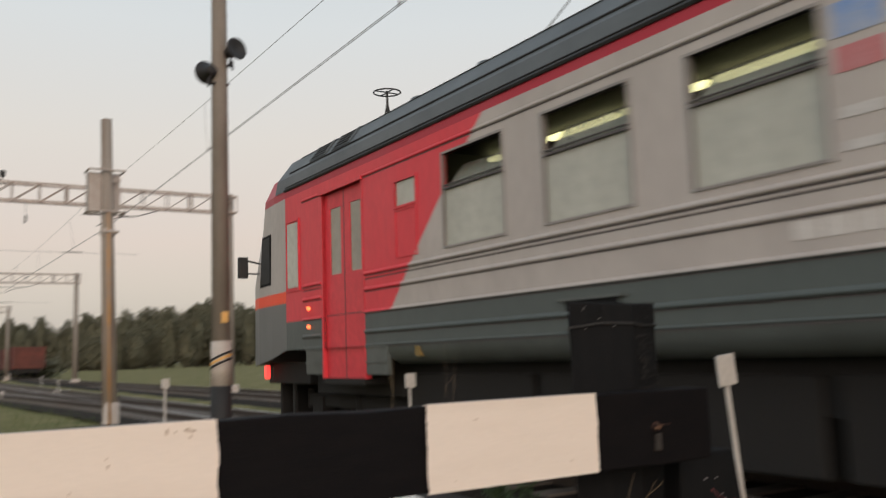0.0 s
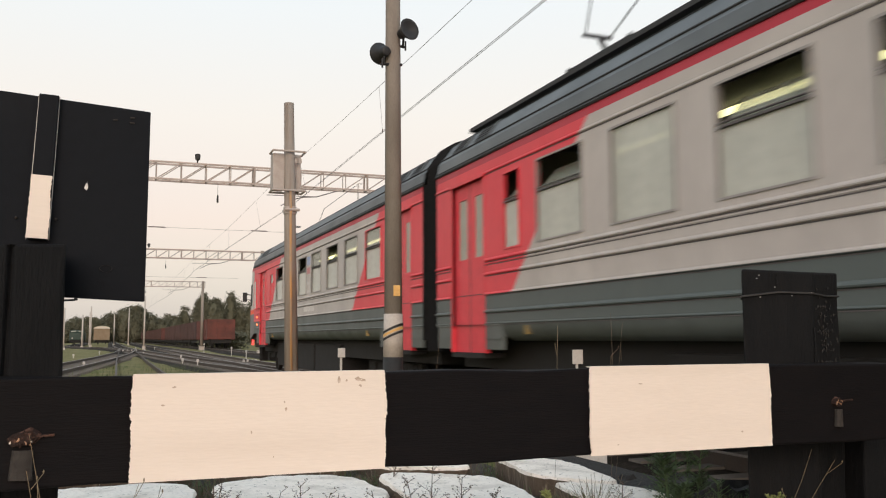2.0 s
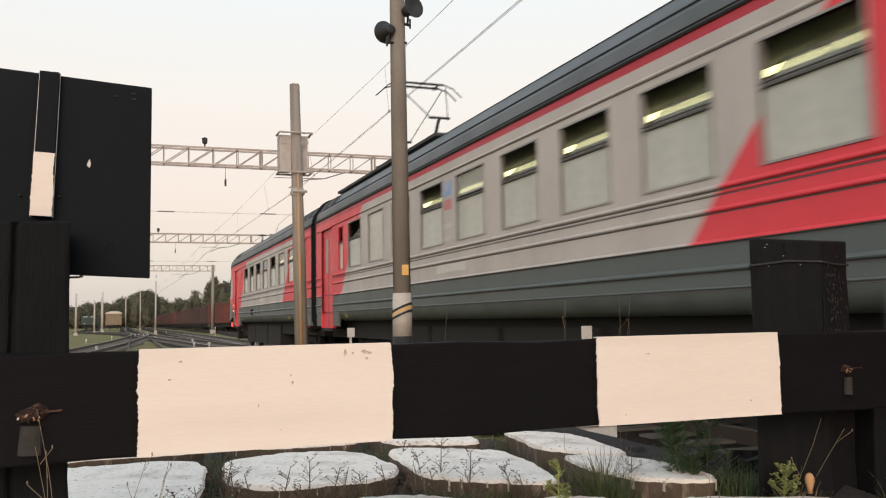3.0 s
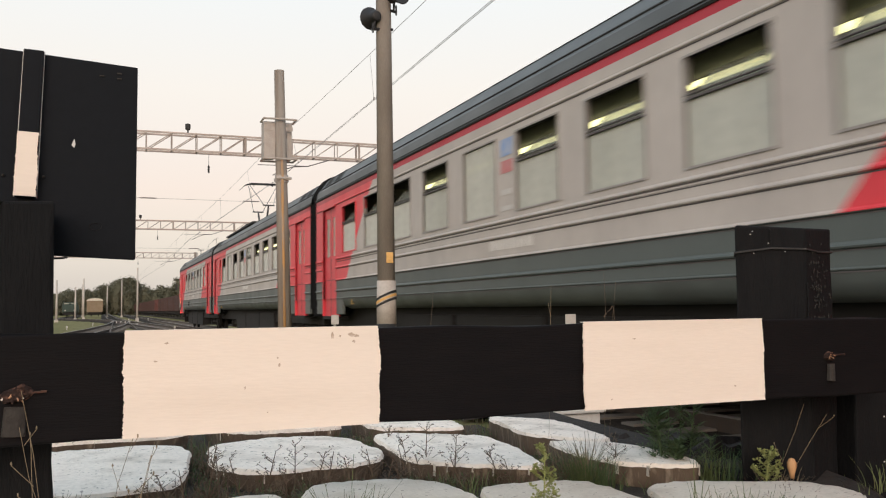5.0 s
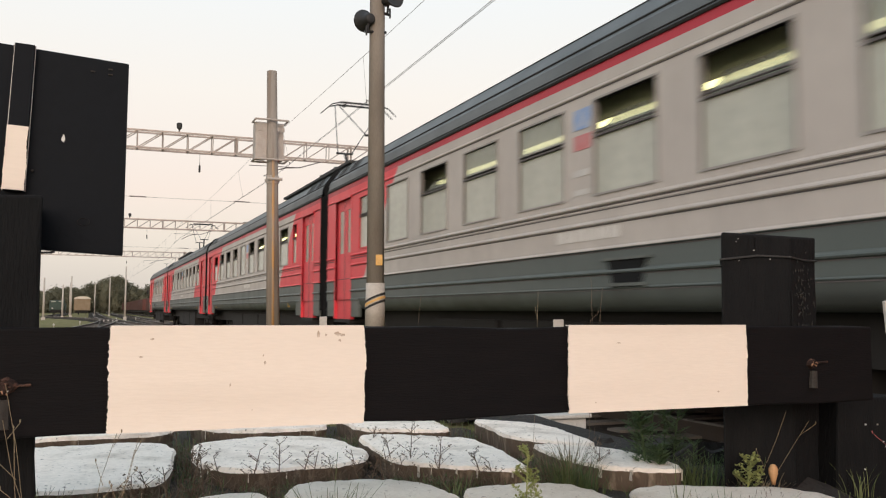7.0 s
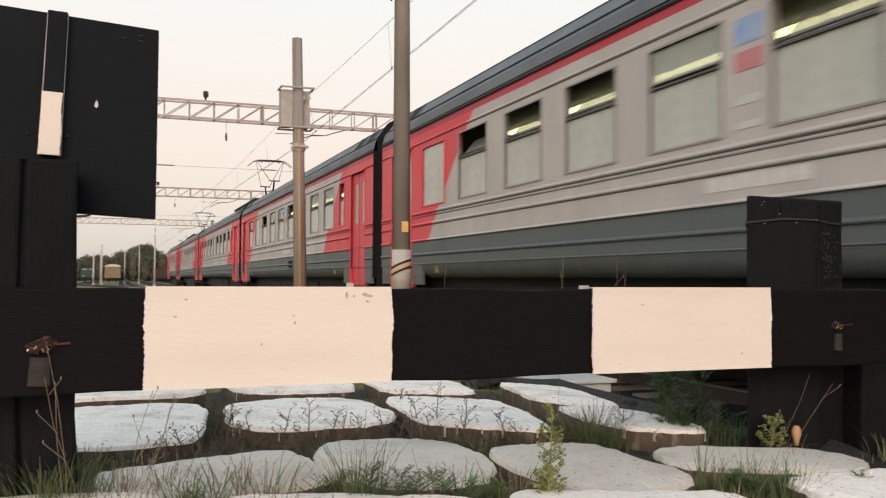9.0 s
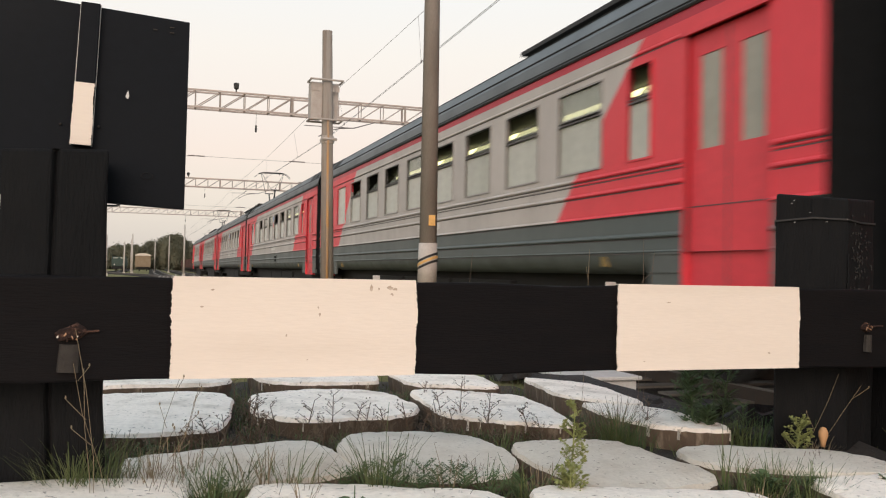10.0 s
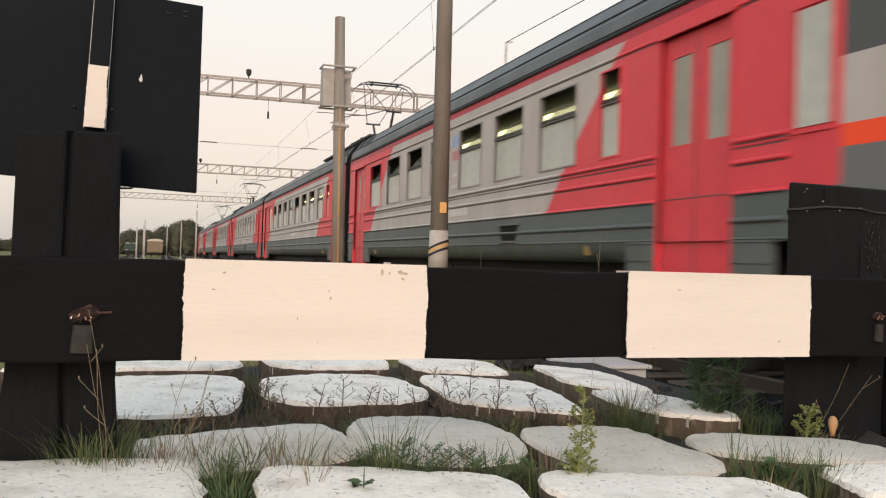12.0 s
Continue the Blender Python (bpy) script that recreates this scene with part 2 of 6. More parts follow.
M = dict(
    white=mat("white_paint", (.81, .72, .64), .62, second=(.70, .61, .53), scale=4, amount=.5, bump=.06, fine=75, stretch=(.35, 2, 2.4), contrast=(.48, .72), grain=.045),
    stain=mat("brown_smudge", (.44, .34, .26), .8, second=(.62, .52, .44), scale=60, amount=.9, bump=.1),
    strap=mat("weathered_strap", (.036, .031, .027), .85, .1, second=(.020, .016, .014), scale=28, amount=.8, bump=.4, fine=90),
    black=mat("black_bitumen_paint", (.0042, .0038, .0047), .75, second=(.0092, .0076, .0080), scale=9, amount=.6, bump=.22, fine=45, stretch=(.6, 3, 5), spec=.13, grain=.1),
    sleeper=mat("tarred_sleeper_wood", (.0060, .0068, .0080), .8, second=(.0125, .0126, .0135), scale=8, amount=.7, bump=.5, fine=35, stretch=(4, 4, .9), spec=.16, grain=.1),
    board=mat("black_board", (.0048, .0066, .0098), .66, second=(.0080, .0098, .0134), scale=3, amount=.6, bump=.2, fine=30, spec=.13),
    chip=mat("bare_aluminium_chip", (.5, .5, .5), .5, .4),
    rust=mat("rusty_iron", (.026, .012, .009), .85, .3, second=(.13, .065, .045), scale=60, amount=.9, bump=.6, fine=120, contrast=(.5, .62)),
    copperflake=mat("bright_rust_flake", (.46, .27, .16), .6, .4, second=(.22, .10, .06), scale=50),
    bark=mat("grey_highlight_bark", (.030, .029, .028), .9, second=(.012, .0115, .011), scale=40, amount=.8, bump=.6, fine=90),
    zinc=mat("dull_zinc", (.050, .044, .040), .75, .3, second=(.025, .018, .015), scale=30),
    lime=mat("whitewashed_stone", (.92, .85, .765), .88, second=(.47, .41, .34), scale=7, amount=.6, bump=.45, fine=60, rand=.08, contrast=(.50, .74), speck=55),
    stone=mat("rough_stone_side", (.125, .092, .066), .95, second=(.36, .29, .22), scale=16, amount=.7, bump=.9, fine=40, stretch=(1.6, 1.6, .5), contrast=(.56, .68)),
    limeworn=mat("worn_whitewash", (.655, .612, .54), .9, second=(.40, .34, .27), scale=5, amount=.6, bump=.5, fine=60, rand=.12, contrast=(.46, .72), speck=60),
    cinder=mat("black_cinders", (.012, .011, .010), .95, second=(.035, .030, .026), scale=16, amount=.8, bump=1.0, fine=45),
    soil=mat("soil", (.020, .016, .011), .95, second=(.042, .034, .023), scale=14, amount=.8, bump=.9, fine=70),
    ballast=mat("dark_ballast", (.015, .013, .011), .95, second=(.036, .030, .025), scale=14, amount=.9, bump=1.0, fine=26, spec=.1, grain=.3),
    rail=mat("rail_steel", (.052, .042, .035), .65, .5, second=(.085, .058, .042), scale=8),
    railtop=mat("polished_rail_head", (.24, .225, .215), .45, 1.0, scale=5, amount=.3, bump=.02),
    tie=mat("concrete_sleeper", (.13, .115, .10), .9, second=(.07, .06, .052), scale=5),
    concrete=mat("pole_concrete", (.27, .240, .212), .88, second=(.19, .165, .142), scale=3.5, amount=.7, bump=.4, fine=45, stretch=(2, 2, .5)),
    ochre=mat("rust_stained_concrete", (.275, .240, .208), .88, second=(.20, .155, .12), scale=2.2, amount=.7, bump=.4, fine=35, stretch=(5, 5, .35), contrast=(.42, .6)),
    conduit=mat("rusty_conduit", (.46, .25, .095), .8, second=(.33, .26, .20), scale=3, amount=.8, bump=.4, fine=40, stretch=(4, 4, .8), contrast=(.42, .62)),
    polewhite=mat("pole_whitewash", (.48, .44, .40), .8, second=(.38, .33, .29), scale=6, amount=.7, bump=.3),
    poleblack=mat("pole_tar", (.02, .02, .02), .7),
    yellow=mat("yellow_plate", (.78, .46, .15), .5),
    ochreplate=mat("faded_ochre_plate", (.26, .18, .06), .7),
    grid=mat("galvanised_lattice", (.42, .36, .33), .6, .3, second=(.30, .24, .20), scale=2, bump=.1),
    wire=mat("overhead_wire", (.20, .17, .16), .5, .5, bump=0),
    roof=mat("roof_paint", (.100, .113, .120), .5, second=(.070, .080, .088), scale=1.2, amount=.7, bump=.06, fine=14),
    dark=mat("dark_equipment", (.022, .023, .024), .7, second=(.04, .036, .033), scale=6),
    under=mat("underframe_grime", (.010, .0095, .0095), .85, second=(.021, .019, .017), scale=5),
    skirt=mat("skirt_paint", (.105, .122, .117), .42, second=(.06, .066, .062), scale=2.2, amount=.6, bump=.04),
    rubber=mat("gangway_rubber", (.011, .012, .0135), .8, second=(.010, .010, .010), scale=9, spec=.15),
    red=mat("door_red_paint", (.73, .060, .080), .4, second=(.62, .050, .068), scale=2.0, amount=.5, bump=.03, fine=12, spec=.25),
    # dark line colour: real door and mullion gaps, and painted shade under mouldings
    groove_and_shade=mat("seam_shadow_gap", (.10, .09, .09), .7),
    trim=mat("window_trim", (.30, .28, .265), .5, second=(.2, .19, .18), scale=4),
    glass=film_glass("window_film_glass", (.60, .615, .545), .18, .10),
    doorglass=film_glass("door_film_glass", (.43, .415, .345), .2, .12),
    clear=film_glass("pale_glass", (.50, .53, .46), .48, .10),
    # near-black colour puts the unlit look of the interior into the panels
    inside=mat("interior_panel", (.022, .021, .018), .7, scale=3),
    seat=mat("seat_cover", (.10, .13, .12), .7, scale=6),
    tube=glowing("tube_light", (.97, .92, .46), 2.2),
    tail=glowing("tail_lamp", (1.0, .16, .05), 3.2),
    buffer=glowing("marker_lamp", (1.0, .06, .05), 2.0),
    blue=mat("blue_sticker", (.20, .33, .62), .5, second=(.45, .48, .55), scale=9, amount=.9), redstick=mat("red_sticker", (.55, .17, .18), .5, second=(.5, .3, .3), scale=8), whitestick=mat("white_sticker", (.62, .60, .58), .5),
    marking=mat("white_marking_paint", (.66, .63, .60), .5, second=(.54, .51, .48), scale=9),
    speaker=mat("speaker_enamel", (.014, .014, .016), .6, second=(.025, .025, .025)),
    boxgrey=mat("cabinet_grey", (.42, .38, .35), .6, second=(.30, .25, .22), scale=6),
    palebox=mat("pale_cable_box_paint", (.60, .60, .585), .55, second=(.46, .45, .43), scale=5),
    wagon=mat("wagon_oxide_red", (.14, .040, .030), .8, second=(.07, .032, .027), scale=1.2, amount=.8),
    wagondark=mat("wagon_old_brown", (.082, .040, .034), .85, second=(.048, .032, .029), scale=.6, amount=.8),
    loco=mat("locomotive_green", (.018, .042, .033), .6, second=(.015, .03, .024), scale=1),
    tan=mat("tan_boards", (.24, .185, .125), .8, second=(.17, .115, .06), scale=1),
    paleroof=mat("pale_sheet_roof", (.62, .56, .47), .6),
    trunk=mat("bark", (.07, .055, .04), .95, second=(.04, .03, .025), scale=3),
    wood=mat("far_foliage", (.138, .136, .098), .95, second=(.094, .098, .068), scale=.35, amount=.9, bump=0, spec=.03, grain=.1),
    grass=mat("meadow_grass", (.205, .178, .082), .95, second=(.105, .112, .042), scale=.8, amount=.95, bump=1.0, fine=14, spec=.1, grain=.3),
    blade=mat("grass_blade", (.085, .122, .040), .75, second=(.145, .14, .062), scale=8, bump=0, rand=.35),
    herb=mat("herb_leaf", (.078, .125, .048), .8, second=(.052, .088, .034), scale=9, bump=0, rand=.35),
    lemon=mat("yellow_green_flower", (.29, .31, .11), .8, second=(.15, .19, .06), scale=20, bump=0),
    straw=mat("dry_stalk", (.23, .185, .12), .85, second=(.16, .11, .06), scale=12, bump=0),
    umber=mat("brown_umbel", (.15, .105, .075), .9, second=(.09, .075, .045), scale=9, bump=0),
    petal=mat("white_petal", (.75, .75, .70), .8, bump=0),
    fungus=mat("tan_stub", (.50, .29, .14), .7, second=(.42, .22, .10), scale=20),
    pink=mat("pink_dock", (.42, .12, .12), .85, bump=0),
    signal=mat("white_marker_paint", (.52, .50, .47), .6, second=(.36, .33, .30)),
)


# ---- mesh helpers ----
def box(bm, x0, x1, y0, y1, z0, z1):
    vs = [bm.verts.new((x, y, z)) for x in (x0, x1) for y in (y0, y1) for z in (z0, z1)]
    for f in ((0, 1, 3, 2), (4, 6, 7, 5), (0, 4, 5, 1), (2, 3, 7, 6), (0, 2, 6, 4), (1, 5, 7, 3)):
        bm.faces.new([vs[i] for i in f])
    return vs


def bar(bm, a, b, r, n=6, r2=None):
    """A round bar from a to b."""
    a, b = Vector(a), Vector(b)
    q = (b - a).to_track_quat("Z", "Y")
    rings = []
    for p, rad in ((a, r), (b, r if r2 is None else r2)):
        rings.append([bm.verts.new(p + q @ Vector((rad * math.cos(2 * math.pi * i / n), rad * math.sin(2 * math.pi * i / n), 0))) for i in range(n)])
    for i in range(n):
        bm.faces.new((rings[0][i], rings[0][(i + 1) % n], rings[1][(i + 1) % n], rings[1][i]))
    bm.faces.new(rings[0][::-1])
    bm.faces.new(rings[1])


def lathe(bm, profile, m=None, n=14):
    """Turns a profile of (radius, height) round z, then poses it by m."""
    m = m or Matrix()
    rings = [[bm.verts.new(m @ Vector((r * math.cos(2 * math.pi * i / n), r * math.sin(2 * math.pi * i / n), h))) for i in range(n)] for r, h in profile]
    for a, b in zip(rings, rings[1:]):
        for i in range(n):
            bm.faces.new((a[i], a[(i + 1) % n], b[(i + 1) % n], b[i]))
    bm.faces.new(rings[0][::-1])
    bm.faces.new(rings[-1])


def prism(bm, pts, z0, z1, top=1.0):
    c = Vector((sum(p[0] for p in pts) / len(pts), sum(p[1] for p in pts) / len(pts)))
    lo = [bm.verts.new((*p, z0)) for p in pts]
    hi = [bm.verts.new((*(c + (Vector(p) - c) * top), z1)) for p in pts]
    bm.faces.new(lo[::-1])
    bm.faces.new(hi)
    for i in range(len(pts)):
        j = (i + 1) % len(pts)
        bm.faces.new((lo[i], lo[j], hi[j], hi[i]))


def mesh(name, bm, material, smooth=False, bevel=0.0):
    if bevel:
        bmesh.ops.bevel(bm, geom=bm.edges[:], offset=bevel, segments=2, affect="EDGES", profile=.5)
    bmesh.ops.recalc_face_normals(bm, faces=bm.faces[:])
    me = bpy.data.meshes.new(name)
    bm.to_mesh(me)
    bm.free()
    for k in (material if isinstance(material, (list, tuple)) else [material]):
        me.materials.append(k)
    if smooth:
        for p in me.polygons:
            p.use_smooth = True
    return me


def thing(name, label, category, bm=None, material=None, group="", kind="", smooth=False, bevel=0.0, at=None):
    ob = new(name, mesh(name, bm, material, smooth, bevel) if bm else None)
    if at:
        ob.matrix_world = at
    return tagged(ob, label, category, group, kind)


def part(name, bm, material, parent, label="", smooth=False, bevel=0.0, data=None, at=None):
    ob = new(name, data or mesh(name, bm, material, smooth, bevel))
    ob.parent = parent
    if at:
        ob.matrix_basis = at
    return tagged(ob, label)


# ---- ground ----
RAIL = .35          # height of the rail heads
TRACK = 6.49        # x of the train's track


def step(a, b, v):
    u = min(max((v - a) / (b - a), 0), 1)
    return u * u * (3 - 2 * u)


def height(x, y):
    """The ground: flat at the tracks, with the raised verge behind the barrier on which the camera stands."""
    mound = (1 - step(2.35, 3.5, x)) * (1 - step(4.9, 6.4, y))
    rough = .03 * noise.noise((x * .9, y * .9, 0)) + .015 * noise.noise((x * 3, y * 3, 4))
    far = step(9, 60, math.hypot(x, y))
    return .10 + .70 * mound + rough * (1 + 2 * far) - .12 * math.exp(-((x - TRACK) / 3) ** 4)


def spread(lim, near, growth):
    v, out, s = 0.0, [0.0], near
    while v < lim:
        v += s
        s *= growth
        out.append(v)
    return out


def build_ground():
    xs = spread(1500, .22, 1.085)
    xs = sorted({-v for v in xs} | set(xs))
    ys = spread(2600, .22, 1.07)
    ys = sorted({-v for v in spread(400, .3, 1.2)} | set(ys))
    bm = bmesh.new()
    rows = [[bm.verts.new((x + 1.5, y, height(x + 1.5, y))) for x in xs] for y in ys]
    for a, b in zip(rows, rows[1:]):
        for i in range(len(xs) - 1):
            bm.faces.new((a[i], a[i + 1], b[i + 1], b[i]))
    thing("ground", "grassy railway ground with bare dark soil at the barrier", "ground", bm, [M["grass"]], kind="structure", smooth=True)


build_ground()


def track_line(name, pts, label, sleepers=True, far=300, wide=1.0, dull=False):
    """A track along a polyline of (x, y): ballast bed, sleepers and two rails with bright heads."""
    def side(i):
        a, b = Vector(pts[max(i - 1, 0)]), Vector(pts[min(i + 1, len(pts) - 1)])
        t = (b - a).normalized()
        return Vector((t.y, -t.x))
    top = thing(name, label, "railway track", kind="structure")
    bed = bmesh.new()
    rows = []
    for i, p in enumerate(pts):
        s = side(i)
        rows.append([bed.verts.new((p[0] + s.x * o, p[1] + s.y * o, z)) for o, z in ((-1.8 * wide, .06), (-1.45 * wide, .19 if wide == 1 else .15), (1.45 * wide, .19 if wide == 1 else .15), (1.8 * wide, .06))])
    for a, b in zip(rows, rows[1:]):
        for i in range(3):
            bed.faces.new((a[i], a[i + 1], b[i + 1], b[i]))
    if dull:
        bed.free()
    else:
        part("ballast_bed", bed, M["ballast"], top)
    for o in (-.76, .76):
        for nm, w, z0, z1, m in (("rail", .035, .19, RAIL - .012, "rail"), ("rail_head", .036, RAIL - .012, RAIL, "rail" if dull else "railtop")):
            bm = bmesh.new()
            prev = None
            for i, p in enumerate(pts):
                s = side(i)
                ring = [bm.verts.new((p[0] + s.x * (o + k * w), p[1] + s.y * (o + k * w), z)) for k, z in ((-1, z0), (-1, z1), (1, z1), (1, z0))]
                if prev:
                    for k in range(3):
                        bm.faces.new((prev[k], prev[k + 1], ring[k + 1], ring[k]))
                prev = ring
            part(nm, bm, M[m], top)
    if sleepers:
        bm = bmesh.new()
        box(bm, -1.35, 1.35, -.12, .12, .08, .215)
        data = mesh("sleeper", bm, M["tie"])
        run = 0.0
        for a, b in zip(pts, pts[1:]):
            d = Vector(b) - Vector(a)
            while run < d.length:
                p = Vector(a) + d * run / d.length
                if p.y < far:
                    part("sleeper", None, None, top, data=data, at=pose(p.x, p.y, 0, 0, 0, math.degrees(math.atan2(d.y, d.x)) - 90))
                run += .62
            run -= d.length


def bend(x0, y0, x1, y1, n=14):
    return [(x0 + (x1 - x0) * step(0, 1, i / n), y0 + (y1 - y0) * i / n) for i in range(n + 1)]


track_line("track_main", [(TRACK, -70), (TRACK, 60), (TRACK, 180), (TRACK, 700)], "straight track of rust-sided rails on dark ballast", far=110)
track_line("track_second", [(11.6, -70), (11.6, 80), (12.3, 110), (12.3, 700)], "second straight track beyond the train on dark ballast", far=60)
track_line("track_turnout", [(TRACK, 16), (6.3, 26), (5.75, 34), (5.0, 43), (3.95, 62), (2.9, 84), (2.0, 110), (1.4, 150), (1.4, 700)], "turnout track curving off across the yard", far=95)
track_line("track_siding", [(-5.4, 10), (-3.2, 26), (-1.5, 45), (-.2, 60), (1.0, 78), (1.9, 100)], "siding track joining the yard throat", far=80, wide=.8)
track_line("track_grassy", [(.7, 9), (.95, 26), (1.15, 52), (1.7, 92)], "old track overgrown by grass beside the main line", False, dull=True)
track_line("track_far", bend(1.9, 100, -6.6, 168) + [(-6.6, 500)], "yard track curving to the green locomotive", False)


# ---- the barrier ----
def rough_box(bm, x0, x1, y0, y1, z0, z1, cut=.22, wob=.004, seed=0):
    """A sawn timber with slightly uneven faces."""
    rnd = random.Random(seed)
    nx = max(2, int((x1 - x0) / cut))
    rings = []
    for i in range(nx + 1):
        x = x0 + (x1 - x0) * i / nx
        rings.append([bm.verts.new((x, y + rnd.uniform(-wob, wob), z + rnd.uniform(-wob, wob))) for y, z in ((y0, z0), (y0, z1), (y1, z1), (y1, z0))])
    for a, b in zip(rings, rings[1:]):
        for k in range(4):
            bm.faces.new((a[k], a[(k + 1) % 4], b[(k + 1) % 4], b[k]))
    bm.faces.new(rings[0])
    bm.faces.new(rings[-1][::-1])


def ragged_coat(x0, x1, z0, z1, y, seed, amp=.0032):
    """A coat of paint with ragged brush edges at both ends, as a thin skin."""
    rnd = random.Random(seed)
    bm = bmesh.new()
    n = 130
    left, right = [], []
    for i in range(n + 1):
        z = z0 + (z1 - z0) * i / n
        left.append((x0 + amp * (1.5 * noise.noise((z * 11, seed, 0)) + 1.0 * noise.noise((z * 70, seed, 3)) + rnd.uniform(-.45, .45)), z))
        right.append((x1 + amp * (1.5 * noise.noise((z * 11, seed, 7)) + 1.0 * noise.noise((z * 70, seed, 9)) + rnd.uniform(-.45, .45)), z))
    fr = [[bm.verts.new((x, y, z)) for x, z in (left[i], right[i])] for i in range(n + 1)]
    bk = [[bm.verts.new((x, y + .004, z)) for x, z in (left[i], right[i])] for i in range(n + 1)]
    for i in range(n):
        bm.faces.new((fr[i][0], fr[i][1], fr[i + 1][1], fr[i + 1][0]))
        bm.faces.new((fr[i][0], fr[i + 1][0], bk[i + 1][0], bk[i][0]))
        bm.faces.new((fr[i][1], bk[i][1], bk[i + 1][1], fr[i + 1][1]))
    bm.faces.new((fr[n][0], fr[n][1], bk[n][1], bk[n][0]))
    bm.faces.new((fr[0][0], bk[0][0], bk[0][1], fr[0][1]))
    return bm


def build_barrier():
    rail = thing("barrier_rail", "black and white painted timber rail bolted across two posts", "barrier")
    bm = bmesh.new()
    rough_box(bm, -.95, 2.46, 2.40, 2.525, 1.150, 1.398, seed=3)
    part("timber", bm, M["black"], rail, bevel=.006)
    for x0, x1, s in ((.034, .660, 5), (1.270, 1.914, 6)):
        part("white_band", ragged_coat(x0, x1, 1.152, 1.4045, 2.388, s), M["white"], rail, "chalky white paint band with ragged edges")
        marks = ((.535, 1.383, .004, .012), (.555, 1.380, .004, .004), (.585, 1.384, .010, .006), (.600, 1.380, .008, .005), (.592, 1.366, .005, .004), (.130, 1.372, .005, .003), (.105, 1.330, .006, .0025), (.395, 1.330, .003, .004), (.40, 1.312, .004, .007), (.315, 1.258, .0025, .006), (.37, 1.196, .002, .002)) if s == 5 else ((1.36, 1.18, .003, .002), (1.44, 1.352, .010, .002), (1.80, 1.20, .004, .003))
        for k, (mx_, mz, ra, rb) in enumerate(marks):
            rnd = random.Random(k)
            bm = bmesh.new()
            prism(bm, [(ra * rnd.uniform(.5, 1.2) * math.cos(w * .7), rb * rnd.uniform(.5, 1.2) * math.sin(w * .7)) for w in range(9)], 0, .0012, .9)
            part("stain", bm, M["stain"], rail, at=pose(mx_, 2.3885, mz, 90, 0, 0))
        bm = bmesh.new()
        box(bm, x0 + .004, x1 - .004, 2.390, 2.412, 1.4015, 1.4045)
        part("white_top", bm, M["white"], rail)
    for x, z, big in ((2.185, 1.275, .7), (-.195, 1.262, 1.25)):
        rnd = random.Random(int(x * 100))
        lump = bmesh.new()
        wide, tall = (.044, .023) if big > 1 else (.020, .017)
        prism(lump, [(wide * rnd.uniform(.72, 1.15) * math.cos(k * .571), tall * rnd.uniform(.7, 1.2) * math.sin(k * .571) + (.006 * math.cos(k * .571) if big > 1 else 0)) for k in range(11)], 0, .018, .72)
        part("rust_lump", lump, M["rust"], rail, "swollen rusty bolt head", at=pose(x, 2.404, z + .002, 90, 0, 0))
        bm = bmesh.new()
        prism(bm, [(.011 * big * math.cos(k * math.pi / 3), .011 * big * math.sin(k * math.pi / 3)) for k in range(6)], 0, .012)
        part("bolt", bm, M["rust"], rail, "rusty hexagonal bolt", at=pose(x + .006, 2.392, z + .004, 90, 12, 0))
        for k in range(9):
            bm = bmesh.new()
            a, l_ = rnd.uniform(0, 6.28), big * rnd.uniform(.012, .032)
            bar(bm, (x + .3 * l_ * math.cos(a), 2.388, z + .004), (x + l_ * math.cos(a), 2.384 + rnd.uniform(-.008, .006), z + .004 + .6 * l_ * math.sin(a)), .0042 * big, 5, .0014)
            part("rust_flake", bm, M["rust"] if k % 3 and big > 1 else M["copperflake"], rail)
        if big > 1:
            for dx, dz, q in ((-.026, -.006, .0030), (.018, -.004, .0022), (.004, .010, .0018)):
                bm = bmesh.new()
                prism(bm, [(q * rnd.uniform(.5, 1.3) * math.cos(k * 1.05), q * rnd.uniform(.5, 2.2) * math.sin(k * 1.05)) for k in range(6)], 0, .0016, .8)
                part("paint_fleck", bm, M["white"], rail, at=pose(x + dx, 2.3865, z + dz, 90, 0, 0))
        bm = bmesh.new()
        h = .026 if big > 1 else .015
        prism(bm, [(-h, .014), (-h * .85, .004), (-h * .3, 0), (h * .4, 0), (h * .9, .005), (h, .014)], 0, .066 if big > 1 else .055, .86)
        part("strap", bm, M["strap"], rail, "bent weathered strap end", at=pose(x + (-.002 if big > 1 else .004), 2.384, z - (.090 if big > 1 else .076), 0, 2, 0))
        bm = bmesh.new()
        bar(bm, (x + .02, 2.392, z + .006), (x + .065, 2.394, z + .008), .003, 5)
        part("wire_end", bm, M["rust"], rail)

    def post(name, pts, z0, z1, label, seed):
        ob = thing(name, label, "post", group="barrier posts")
        bm = bmesh.new()
        rnd = random.Random(seed)
        rings = []
        for k in range(9):
            z = z0 + (z1 - z0) * k / 8
            flare = max(0.0, 1.16 - z) * .28
            rings.append([bm.verts.new((x + flare * (-.5 if x < -.3 else .12 if x < 0 else 0) + rnd.uniform(-.004, .004), y + rnd.uniform(-.004, .004), z + (rnd.uniform(-.008, .008) if k == 8 else 0))) for x, y in pts])
        for a, b in zip(rings, rings[1:]):
            for i in range(len(pts)):
                bm.faces.new((a[i], a[(i + 1) % len(pts)], b[(i + 1) % len(pts)], b[i]))
        bm.faces.new(rings[0][::-1])
        bm.faces.new(rings[-1])
        part("timber", bm, M["sleeper"], ob, bevel=.008)
        return ob
